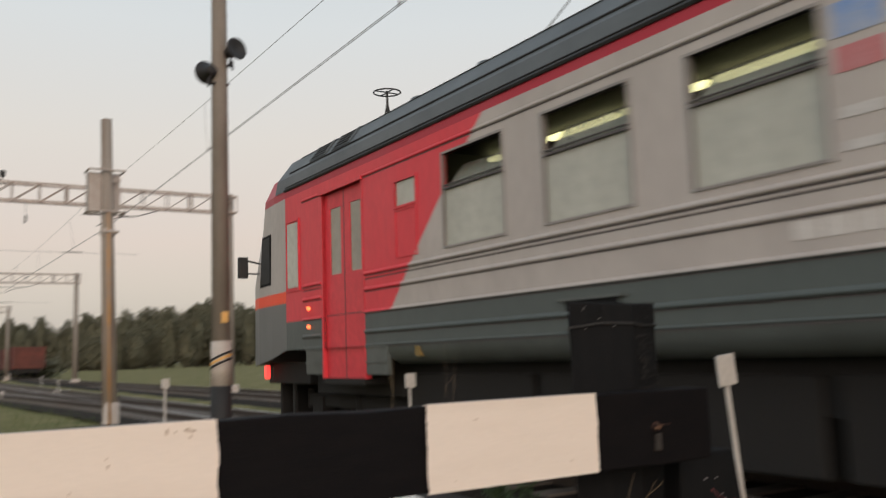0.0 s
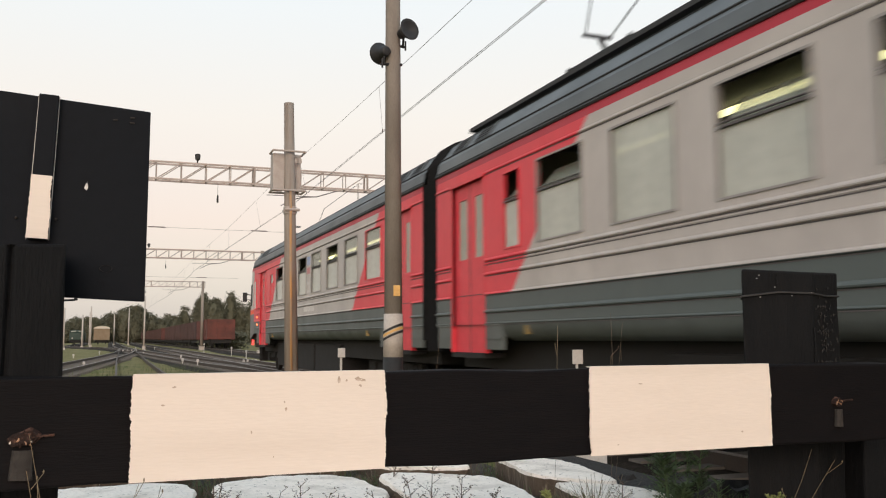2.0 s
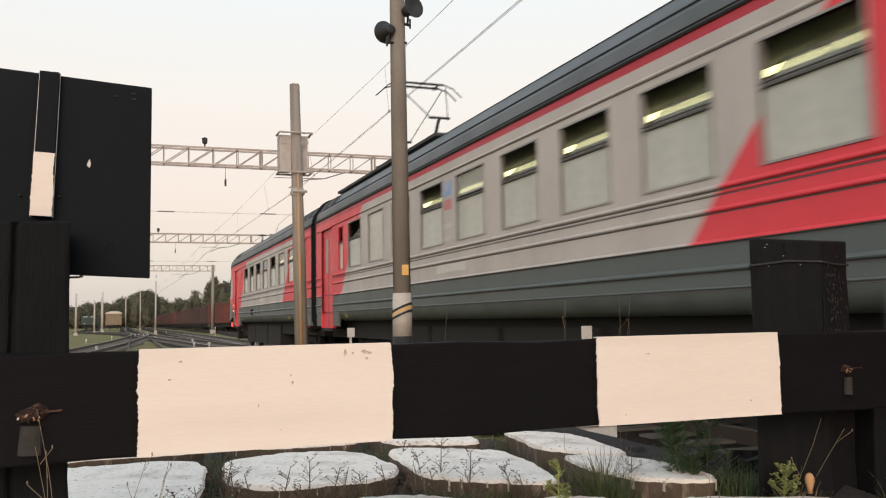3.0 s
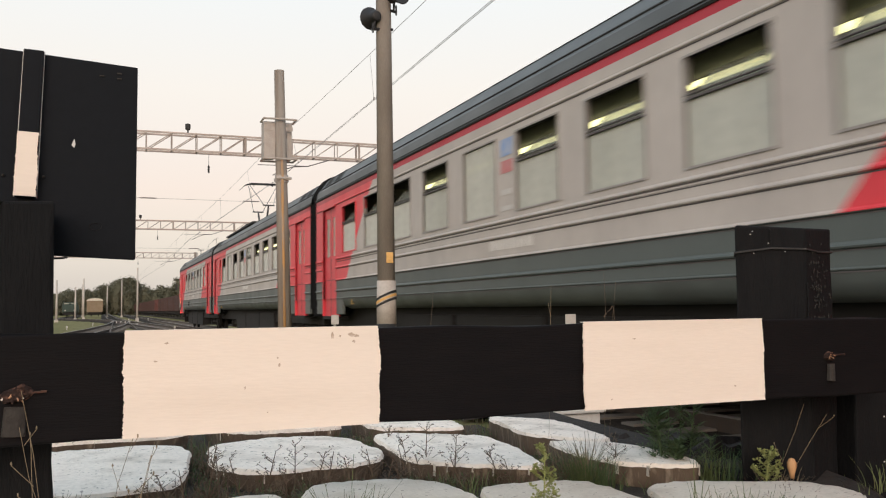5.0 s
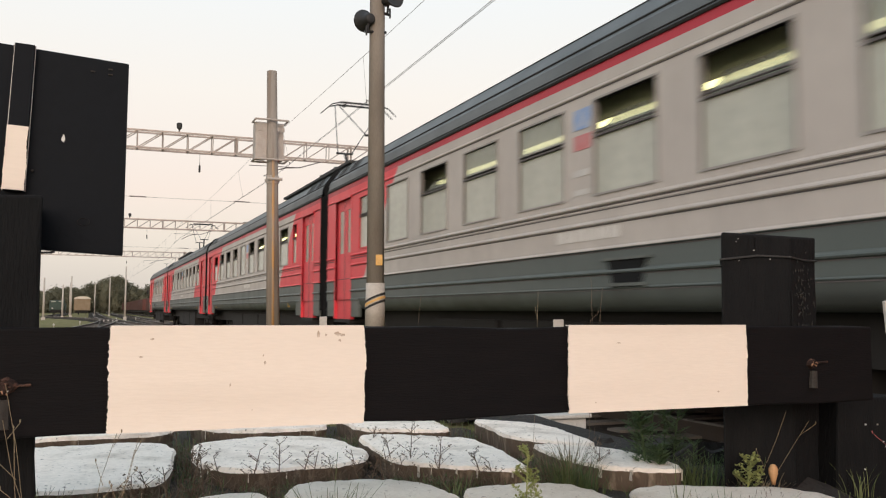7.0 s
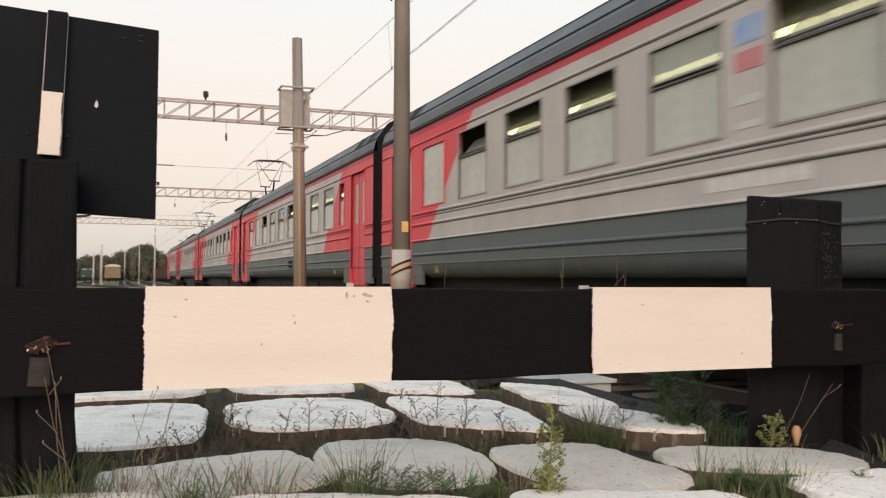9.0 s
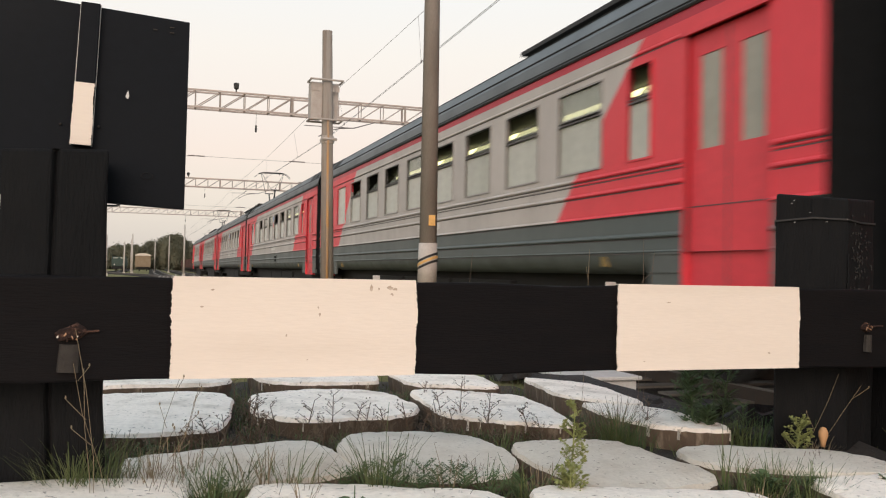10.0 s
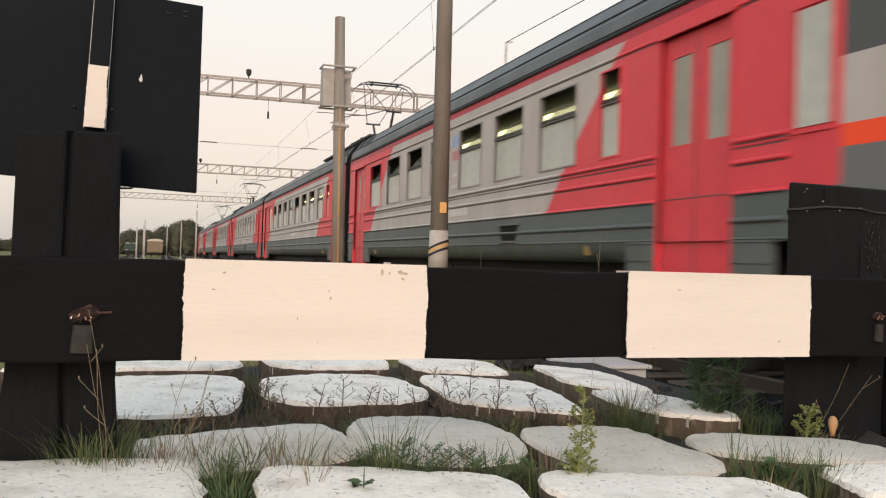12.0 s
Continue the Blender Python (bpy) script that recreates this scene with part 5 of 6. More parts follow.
def build_box_pole():
    pole = thing("box_pole", "rust-streaked concrete pole with two cabinets near its top", "pole")
    x, y = 3.20, 16.7
    bm = bmesh.new()
    tapered(bm, x + .03, y, -.1, 6.03, .135, .095, (-.14, 0))
    part("shaft", bm, M["ochre"], pole, smooth=True)
    bm = bmesh.new()
    tapered(bm, x + .031, y, -.1, .88, .150, .148)
    part("white_foot", bm, M["polewhite"], pole, smooth=True)
    for x0, x1, y0 in ((2.80, 3.02, y - .02), (3.16, 3.36, y + .10)):
        bm = bmesh.new()
        box(bm, x0, x1, y0, y0 + .30, 4.33, 5.03)
        part("cabinet", bm, M["boxgrey"], pole, "grey metal cabinet", bevel=.012)
    for z in (5.06, 4.30):
        for p, q in (((2.78, y - .14), (3.40, y - .14)), ((2.78, y + .24), (3.40, y + .24)), ((2.78, y - .14), (2.78, y + .24)), ((3.40, y - .14), (3.40, y + .24))):
            bm = bmesh.new()
            bar(bm, (*p, z), (*q, z), .02, 6)
            part("rack_bar", bm, M["boxgrey"], pole)
    for xx in (2.86, 2.96, 3.22, 3.32):
        bm = bmesh.new()
        box(bm, xx - .03, xx + .03, y - .03, y - .021, 4.86, 4.94)
        part("label_plate", bm, M["boxgrey"], pole)
    bm = bmesh.new()
    bar(bm, (3.02, y - .13, 3.93), (3.30, y - .13, 3.93), .03, 6)
    bar(bm, (3.02, y + .13, 3.93), (3.30, y + .13, 3.93), .03, 6)
    lathe(bm, ((.125, 3.86), (.13, 3.9), (.125, 4.0)), pose(3.14, y, 0), 12)
    part("clamp", bm, M["boxgrey"], pole)
    bm = bmesh.new()
    bar(bm, (3.125, y - .118, 4.3), (3.185, y - .156, .3), .026, 8)
    part("conduit", bm, M["conduit"], pole, "rusty orange conduit down the pole", smooth=True)


build_speaker_pole()
build_box_pole()


def gantry(y, x0, x1, zb, zt, panels, lamp=None):
    """A lattice portal over the tracks: two chords front and back, uprights, diagonals and two concrete legs."""
    g = thing("gantry", "pale lattice steel portal over the tracks on concrete legs", "gantry", group="overhead line gantries")
    for yy in (y - .25, y + .25):
        for z in (zb, zt):
            bm = bmesh.new()
            box(bm, x0, x1, yy - .03, yy + .03, z - .034, z + .034)
            part("chord", bm, M["grid"], g)
    step_x = (x1 - x0) / panels
    for i in range(panels + 1):
        x = x0 + i * step_x
        for yy in (y - .25, y + .25):
            bm = bmesh.new()
            bar(bm, (x, yy, zb), (x, yy, zt), .021 if i % 5 else .045, 5)
            part("upright", bm, M["grid"], g)
            if i < panels:
                bm = bmesh.new()
                bar(bm, (x, yy, zb), (x + step_x, yy, zt), .021, 5)
                part("diagonal", bm, M["grid"], g)
        for z in (zb, zt):
            bm = bmesh.new()
            bar(bm, (x, y - .25, z), (x, y + .25, z), .03, 5)
            part("cross_bar", bm, M["grid"], g)
    for x in (x0 + .2, x1 - .25):
        bm = bmesh.new()
        tapered(bm, x, y, 0, zt + .12, .20, .15)
        part("leg", bm, M["concrete"], g, smooth=True)
        bm = bmesh.new()
        box(bm, x - .3, x + .3, y - .3, y + .3, -.1, .55)
        part("footing", bm, M["polewhite"], g, bevel=.05)
    if lamp is not None:
        bm = bmesh.new()
        bar(bm, (lamp, y - .25, zt), (lamp, y - .25, zt + .18), .03, 6)
        lathe(bm, ((.05, 0), (.10, .05), (.11, .24), (.06, .27)), pose(lamp, y - .25, zt + .13), 10)
        part("floodlight", bm, M["dark"], g)
    # hanging insulators
    for x in (TRACK - 2.6,):
        bm = bmesh.new()
        bar(bm, (x, y, zb), (x, y, zb - .5), .008, 5)
        lathe(bm, ((.02, -.82), (.05, -.78), (.03, -.73), (.05, -.68), (.03, -.63), (.045, -.58), (.015, -.5)), pose(x, y, zb), 8)
        part("insulator", bm, M["dark"], g)


gantry(36.0, -9.0, 12.0, 7.77, 8.45, 22, lamp=3.05)
gantry(71.0, -9.0, 11.6, 7.75, 8.42, 22, lamp=2.6)
gantry(111.0, -9.0, 10.8, 7.80, 8.45, 22)


def overhead(x, ys, zc, zm, double, label):
    """Contact wire, messenger that sags between its supports, and droppers."""
    line = thing("overhead_line", label, "wire", kind="stuff")
    bm = bmesh.new()
    sag = []
    for a, b in zip(ys, ys[1:]):
        for i in range(10):
            u = i / 10
            sag.append((a + (b - a) * u, zm - .16 * 4 * u * (1 - u)))
    sag.append((ys[-1], zm))
    for (ya, za), (yb, zb) in zip(sag, sag[1:]):
        bar(bm, (x, ya, za), (x, yb, zb), .0075, 4)
    swing = [x + (-.28 if k % 2 else .36) for k in range(len(ys))]
    for o in ((-.02, .02) if double else (0,)):
        for k in range(len(ys) - 1):
            bar(bm, (swing[k] + o, ys[k], zc), (swing[k + 1] + o, ys[k + 1], zc), .0075, 4)
    for i, (yy, zz) in enumerate(sag):
        if i % 3 == 1:
            k = min(i // 10, len(ys) - 2)
            u = (yy - ys[k]) / (ys[k + 1] - ys[k])
            xc = swing[k] + (swing[k + 1] - swing[k]) * u
            bar(bm, (xc, yy, zc), (x, yy, zz), .004, 4)
            bar(bm, (xc, yy, zc - .02), (xc, yy, zc + .07), .016, 5)
    part("wires", bm, M["wire"], line)


YS = (-40, 1, 36, 71, 111, 158, 210, 270, 340)
overhead(TRACK, YS, 6.95, 8.32, True, "double contact wire and sagging messenger over the train")


def steady_arm(x, y):
    ob = thing("registration_arm", "curved steady arm holding the contact wire", "wire fitting", group="steady arms")
    bm = bmesh.new()
    pts = [(x + 2.4, y, 7.75), (x + 1.5, y, 7.45), (x + .9, y, 7.40), (x + .5, y, 7.28), (x, y, 7.0)]
    for a, b in zip(pts, pts[1:]):
        bar(bm, a, b, .022, 5)
    bar(bm, (x + 1.5, y, 7.45), (x - .6, y, 7.42), .016, 5)
    part("arm", bm, M["wire"], ob)


for y in (36.2, 71.2, 111.2):
    steady_arm(TRACK, y)
cross = thing("cross_span", "thin cross-span wire with strain insulators", "wire", kind="stuff")
bm = bmesh.new()
for y, z in ((54.0, 8.1), (90.0, 7.6)):
    bar(bm, (-9, y, z), (12, y, z - .05), .008, 4)
    for x in (2.4, 8.4):
        lathe(bm, ((.02, -.5), (.035, -.4), (.035, .4), (.02, .5)), pose(x, y, z - .02, 0, 90, 0), 6)
part("wires", bm, M["wire"], cross)


def mast(x, y, h, r=.14):
    ob = thing("mast", "pale concrete line mast standing in the yard", "pole", group="yard masts")
    bm = bmesh.new()
    tapered(bm, x, y, 0, h, r, r * .7, n=10)
    part("shaft", bm, M["polewhite"], ob, smooth=True)
    bm = bmesh.new()
    box(bm, x - r * 1.6, x + r * 1.6, y - r * 1.6, y + r * 1.6, -.1, .45)
    part("footing", bm, M["polewhite"], ob)


for x, y, h in ((4.6, 132, 7.6), (3.9, 205, 8.4), (.9, 205, 7.0), (-5.4, 120, 5.4), (-3.9, 145, 5.2), (-3.1, 165, 7.2), (-4.6, 230, 8.0), (16.5, 84, 8.2)):
    mast(x, y, h)

# ---- yard: wagons, locomotive, markers ----
def wagon(y, red):
    ob = thing("freight_wagon", "open freight wagon of ribbed oxide-red steel" if red else "weathered brown open freight wagon", "freight wagon", group="freight train")
    L, x = 13.2, 12.3
    m = M["wagon"] if red else M["wagondark"]
    bm = bmesh.new()
    for s in (-1, 1):
        box(bm, x + s * 1.5 - .05, x + s * 1.5 + .05, y, y + L, 1.45, 3.75)
    box(bm, x - 1.5, x + 1.5, y, y + .1, 1.45, 3.75)
    box(bm, x - 1.5, x + 1.5, y + L - .1, y + L, 1.45, 3.75)
    box(bm, x - 1.5, x + 1.5, y + .1, y + L - .1, 1.40, 1.55)
    part("body", bm, m, ob)
    for i in range(8):
        yy = y + .1 + i * (L - .3) / 7
        for s in (-1, 1):
            bm = bmesh.new()
            box(bm, x + s * 1.56 - .06, x + s * 1.56 + .06, yy, yy + .16, 1.35, 3.78)
            part("rib", bm, m, ob)
    bm = bmesh.new()
    for z in (1.8, 2.35, 2.9, 3.45):
        box(bm, x - 1.56, x + 1.56, y - .07, y, z, z + .12)
    for xx in (-1.5, -.5, .5, 1.5):
        box(bm, x + xx - .06, x + xx + .06, y - .08, y, 1.4, 3.8)
    part("end_rib", bm, m, ob)
    bm = bmesh.new()
    box(bm, x - 1.2, x + 1.2, y + .2, y + L - .2, .95, 1.4)
    for yy in (y + 1.4, y + 3.2, y + L - 3.2, y + L - 1.4):
        for s in (-1, 1):
            lathe(bm, ((.46, -.06), (.46, .06)), pose(x + s * .76, yy, RAIL + .46, 0, 90, 0), 12)
            box(bm, x + s * 1.0 - .1, x + s * 1.0 + .1, yy - .3, yy + .3, .65, 1.0)
    part("running_gear", bm, M["under"], ob)


for i in range(17):
    wagon(106 + i * 14.0, i == 0 or i == 6)


def build_yard_stock():
    loco = thing("locomotive", "small dark green locomotive standing in the yard", "locomotive")
    x, y = -6.6, 205
    bm = bmesh.new()
    box(bm, x - 1.5, x + 1.5, y, y + 14, 1.3, 2.9)
    part("body", bm, M["loco"], loco, bevel=.1)
    bm = bmesh.new()
    box(bm, x - 1.5, x + 1.5, y + 2, y + 5, 2.9, 3.45)
    part("cab", bm, M["loco"], loco, bevel=.15)
    bm = bmesh.new()
    for s in (-1, 1):
        box(bm, x + s * .75 - .5, x + s * .75 + .5, y + 1.96, y + 1.99, 3.05, 3.32)
    part("cab_window", bm, M["clear"], loco)
    bm = bmesh.new()
    box(bm, x - 1.4, x + 1.4, y + .2, y + 13.8, .75, 1.3)
    for yy in (1.5, 3.5, 10.5, 12.5):
        for s in (-1, 1):
            lathe(bm, ((.5, -.06), (.5, .06)), pose(x + s * .76, y + yy, RAIL + .5, 0, 90, 0), 12)
    part("running_gear", bm, M["under"], loco)
    bm = bmesh.new()
    for s in (-1, 1):
        lathe(bm, ((.14, 0), (.14, .05)), pose(x + s * .9, y - .02, 1.7, 90, 0, 0), 10)
    part("head_lamp", bm, M["signal"], loco)

    hut = thing("covered_wagon", "tan boarded covered wagon with a pale curved roof", "freight wagon")
    x, y = -1.55, 200
    bm = bmesh.new()
    box(bm, x - 1.6, x + 1.6, y, y + 14, 1.3, 3.7)
    part("body", bm, M["tan"], hut)
    for k in range(9):
        bm = bmesh.new()
        box(bm, x - 1.6 + k * .385, x - 1.55 + k * .385, y - .04, y, 1.3, 3.7)
        part("end_batten", bm, M["tan"], hut)
    bm = bmesh.new()
    loft(bm, [(x + 1.7 * math.cos(a), 3.7 + .55 * math.sin(a)) for a in [math.pi * k / 8 for k in range(9)]], (-y + .2, -y - 14.2))
    bm.faces.new([bm.verts.new((x + 1.7 * math.cos(a), y - .2, 3.7 + .55 * math.sin(a))) for a in [math.pi * k / 8 for k in range(9)]])
    part("roof", bm, M["paleroof"], hut)
    bm = bmesh.new()
    box(bm, x - 1.3, x + 1.3, y + .3, y + 13.7, .8, 1.3)
    for yy in (1.5, 3.3, 10.7, 12.5):
        for s in (-1, 1):
            lathe(bm, ((.46, -.06), (.46, .06)), pose(x + s * .76, y + yy, RAIL + .46, 0, 90, 0), 12)
    part("running_gear", bm, M["under"], hut)


build_yard_stock()


def marker(x, y, h, w=.06):
    ob = thing("track_marker", "low white painted track marker post", "marker", group="track markers")
    bm = bmesh.new()
    bar(bm, (x, y, .05), (x, y, h), .03, 6)
    part("stem", bm, M["signal"], ob)
    bm = bmesh.new()
    box(bm, x - w, x + w, y - .05, y + .05, h - .03, h + .12)
    part("head", bm, M["signal"], ob, bevel=.02)


rnd = random.Random(21)
for x, y, h in ((3.6, 48, .35), (4.4, 60, .3), (8.9, 62, .55), (2.6, 75, .3), (-.8, 84, .3), (3.4, 95, .35), (8.8, 90, .9), (-4, 75, .3), (2.9, 110, .4), (4.0, 44, .4), (9.0, 47, .8), (-1.1, 45, .32), (-2.4, 69, .3), (5.2, 113, .4), (9.3, 73, .7), *((6.95 + .22 * k, 49.4, .22) for k in range(4)), *((.9 + .42 * k, 95, .3) for k in range(5))):
    marker(x, y, h)


def plate_stake(x, y, z0, z1, lean, w, label):
    ob = thing("plate_stake", label, "marker", group="plate stakes")
    bm = bmesh.new()
    bar(bm, (x, y, z0), (x + lean, y, z1), .014, 6)
    part("stake", bm, M["signal"], ob)
    bm = bmesh.new()
    box(bm, -w / 2, w / 2, -.008, .008, -.01, w * 1.15)
    part("plate", bm, M["signal"], ob, bevel=.003, at=pose(x + lean, y - .016, z1 - w * .6, 0, math.degrees(lean / (z1 - z0)), 0))


plate_stake(2.47, 10.0, .1, 1.33, 0, .085, "small white plate on a thin stake beside the track")
plate_stake(4.18, 7.6, .1, 1.31, 0, .11, "small white plate on a thin stake beside the rail")
plate_stake(3.36, 2.96, .05, 1.44, -.15, .115, "white plate on a leaning pale stake")
kiosk = thing("cable_box", "low grey metal cable box on the ballast", "box")
bm = bmesh.new()
box(bm, 3.33, 3.95, 6.70, 7.30, .02, .545)
part("body", bm, M["palebox"], kiosk, bevel=.015)
bm = bmesh.new()
box(bm, 3.30, 3.98, 6.66, 7.34, .547, .580)
part("lid", bm, M["palebox"], kiosk, bevel=.008)


# ---- woods ----
def build_woods():
    rnd = random.Random(5)
    verts, faces = [], []

    def clump(c, r):
        """A loose spray of leafy twigs: small tilted faces scattered through an uneven ball."""
        for _ in range(9):
            v = Vector((rnd.gauss(0, .6), rnd.gauss(0, .5), rnd.gauss(0, .45)))
            q = Vector((c[0] + v.x * r[0], c[1] + v.y * r[0], c[2] + v.z * r[1]))
            o = len(verts)
            for _ in range(3):
                verts.append((q.x + rnd.uniform(-.46, .46) * r[0], q.y + rnd.uniform(-.46, .46) * r[0], q.z + rnd.uniform(-.40, .40) * r[0]))
            faces.append((o, o + 1, o + 2))
    trunks = bmesh.new()

    def crown_height(x):
        return 8.4 - 4.5 * (1 - step(-55, -24, x)) + 5.6 * math.exp(-((x - 10) / 9.5) ** 2) + 9.0 * step(18, 34, x) + 3.0 * step(50, 80, x) + 1.6 * noise.noise((x * .16, 2, 0)) + 1.5 * noise.noise((x * .5, 9, 0)) + .7 * noise.noise((x * 1.4, 4, 0))

    def mass(x0, x1, n, depth, lift, low=.6):
        """A belt of trees between x0 and x1: rounded crowns of many loose sprays, each on its trunk."""
        trees = []
        for k in range(int((x1 - x0) * 1.1)):
            x = rnd.uniform(x0, x1)
            trees.append((x, depth(x) + rnd.uniform(-9, 9), lift(x) * rnd.uniform(.70, 1.06), rnd.uniform(1.9, 3.6)))
        for k in range(n):
            x, y, top, wide = trees[k % len(trees)]
            u = rnd.uniform(-1, 1)
            a = rnd.uniform(0, 2 * math.pi)
            z = top * (.54 + .46 * u)
            rr = wide * math.sqrt(max(0, 1 - u * u)) * rnd.uniform(.75, 1.08) * (1 + .3 * noise.noise((x + math.cos(a), y + math.sin(a), z * .5)))
            r = rnd.uniform(.55, 1.15)
            clump((x + rr * math.cos(a), y + rr * math.sin(a), max(low, z)), (r, r))
        for x, y, top, wide in trees:
            o = len(verts)
            for j in range(7):
                for k in range(9):
                    a, u = 2 * math.pi * k / 9, -.92 + 1.84 * j / 6
                    w = .72 * wide * math.sqrt(1 - u * u) * (1 + .45 * noise.noise((x + 2 * math.cos(a), y + 2 * math.sin(a), u * 2)))
                    verts.append((x + w * math.cos(a), y + w * math.sin(a), max(.3, top * (.50 + .44 * u))))
            for j in range(6):
                for k in range(9):
                    faces.append((o + j * 9 + k, o + j * 9 + (k + 1) % 9, o + j * 9 + 9 + (k + 1) % 9, o + j * 9 + 9 + k))
            bar(trunks, (x, y, 0), (x, y, top * .8), .20, 5, .08)
    mass(-75, 105, 46000, lambda x: 345 - 45 * step(20, 70, x), crown_height)
    mass(40, 120, 24000, lambda x: 245, lambda x: 10 + 6.5 * step(48, 66, x) + 4.5 * noise.noise((x * .12, 5, 0)) + 3.0 * noise.noise((x * .33, 2, 0)) + 1.4 * noise.noise((x * .9, 1, 0)))
    mass(15, 24, 700, lambda x: 118 + 12 * (x - 15), lambda x: 3.0 + noise.noise((x, 3, 0)), .3)
    me = bpy.data.meshes.new("woods")
    me.from_pydata(verts, [], faces)
    me.materials.append(M["wood"])
    ob = new("woods", me)
    tagged(ob, "dark green mixed woods along the far edge of the yard", "woods", kind="stuff")
    part("trunks", trunks, M["trunk"], ob)


build_woods()


# ---- plants at the barrier ----
def blade(bm, p, h, lean, yaw, w):
    """A curved tapering grass blade."""
    dx, dy = math.cos(yaw), math.sin(yaw)
    prev = None
    for k in range(5):
        u = k / 4
        c = Vector((p[0] + dx * lean * u * u, p[1] + dy * lean * u * u, p[2] + h * (u - .18 * u * u * (lean / max(h, .01)))))
        ww = w * (1 - u) + .0006
        a, b = bm.verts.new(c + Vector((-dy * ww, dx * ww, 0))), bm.verts.new(c - Vector((-dy * ww, dx * ww, 0)))
        if prev:
            bm.faces.new((prev[0], prev[1], b, a))
        prev = (a, b)


def leaflet(bm, c, d, l_, w, up=.3):
    """A small pointed folded leaf from c towards d."""
    d = Vector(d).normalized()
    s = Vector((-d.y, d.x, 0))
    s = s.normalized() if s.length > .01 else Vector((1, 0, 0))
    c = Vector(c)
    tip, m = c + d * l_, c + d * l_ * .45
    v = [bm.verts.new(q) for q in (c, m + s * w + Vector((0, 0, w * up)), tip, m - s * w + Vector((0, 0, w * up)), m)]
    for f in ((0, 4, 1), (1, 4, 2), (2, 4, 3), (3, 4, 0)):
        bm.faces.new([v[i] for i in f])


def tuft(x, y, z, n, h, spread_, seed, label="tuft of long green grass blades", m="blade"):
    rnd = random.Random(seed)
    ob = thing("grass_tuft", label, "grass", group="grass tufts")
    bm = bmesh.new()
    for _ in range(n):
        a = rnd.uniform(0, 6.283)
        r = spread_ * rnd.random() * .35
        hh = h * rnd.uniform(.45, 1.05)
        blade(bm, (x + r * math.cos(a), y + r * math.sin(a), z), hh, hh * rnd.uniform(.15, .75), a + rnd.uniform(-.6, .6), rnd.uniform(.0007, .0016))
    tagged(part("foliage", bm, M[m], ob), kind="stuff")


def stem_herb(x, y, z, h, seed, leaf=(.03, .007), n=40, m="herb", label="leafy green herb among the stones", tip=None, lean=0.0, width=.6):
    """An upright herb: a stem with side shoots, many leaflets and flower heads."""
    rnd = random.Random(seed)
    ob = thing("herb", label, "plant", group="herbs at the barrier")
    bm, lf, fl = bmesh.new(), bmesh.new(), bmesh.new()
    top = Vector((x + lean, y, z + h))
    foot = Vector((x, y, z))
    bar(bm, foot, top, .0028, 5, .0012)
    for k in range(n):
        u = rnd.uniform(.12, 1)
        p = foot.lerp(top, u)
        a = rnd.uniform(0, 6.283)
        reach = h * width * .35 * (1.15 - u) + .012
        q = p + Vector((math.cos(a) * reach, math.sin(a) * reach, reach * .7))
        bar(bm, p, q, .0011, 4, .0006)
        for j in range(4):
            c = p.lerp(q, (j + 1) / 4)
            for s in (-1, 1):
                leaflet(lf, c, (math.cos(a + s * .9), math.sin(a + s * .9), .35), leaf[0] * rnd.uniform(.6, 1.1), leaf[1])
        if tip:
            for j in range(3):
                c = q + Vector((rnd.uniform(-.008, .008), rnd.uniform(-.008, .008), rnd.uniform(-.004, .01)))
                for b in range(3):
                    leaflet(fl, c, (rnd.uniform(-1, 1), rnd.uniform(-1, 1), rnd.uniform(.2, 1)), *((.006, .0022) if tip == "umber" else (.010, .004)))
    tagged(part("stem", bm, M[m], ob), kind="stuff")
    tagged(part("foliage", lf, M[m], ob), kind="stuff")
    if tip:
        tagged(part("blossom", fl, M[tip], ob), kind="stuff")
    else:
        fl.free()


def stalk(x, y, z, dx, dz, seed, m="straw", twigs=4, label="thin dry stalk rising beside the barrier"):
    rnd = random.Random(seed)
    ob = thing("dry_stalk", label, "plant", group="dry stalks")
    bm = bmesh.new()
    pts = [Vector((x + dx * u + .01 * rnd.uniform(-1, 1), y, z + dz * u)) for u in (0, .35, .7, 1)]
    for a, b in zip(pts, pts[1:]):
        bar(bm, a, b, .0007, 5)
    for k in range(twigs):
        p = pts[1].lerp(pts[3], rnd.random())
        q = p + Vector((rnd.uniform(-.05, .05), rnd.uniform(-.03, .03), rnd.uniform(.02, .06)))
        bar(bm, p, q, .0008, 4)
        lathe(bm, ((.0008, 0), (.0022, .003), (.001, .008)), pose(q.x, q.y, q.z), 6)
    part("stem", bm, M[m], ob)


GZ = .815
tuft(-.12, 2.52, GZ, 220, .17, .26, 1)
tuft(-.19, 2.51, GZ, 200, .19, .22, 2)
tuft(.0, 2.54, GZ, 150, .13, .40, 3, "half-dry grass beside the post", "straw")
tuft(.56, 2.36, GZ + .02, 110, .17, .26, 4)
tuft(1.58, 2.92, GZ, 120, .15, .30, 5)
tuft(1.64, 3.02, GZ, 110, .17, .34, 6, "tuft of half-dry grass among the stones", "straw")
tuft(1.52, 2.22, GZ, 14, .22, .12, 7, "few broad arching grass blades")
tuft(1.12, 2.85, GZ, 30, .10, .2, 8)
tuft(.34, 2.22, GZ, 26, .16, .16, 9, "sparse grass in a stone joint", "straw")
tuft(.72, 2.28, GZ, 22, .17, .14, 10, "sparse grass in a stone joint", "straw")
tuft(2.02, 2.80, GZ, 90, .12, .3, 11)
tuft(2.5, 2.5, GZ - .02, 16, .14, .2, 12)
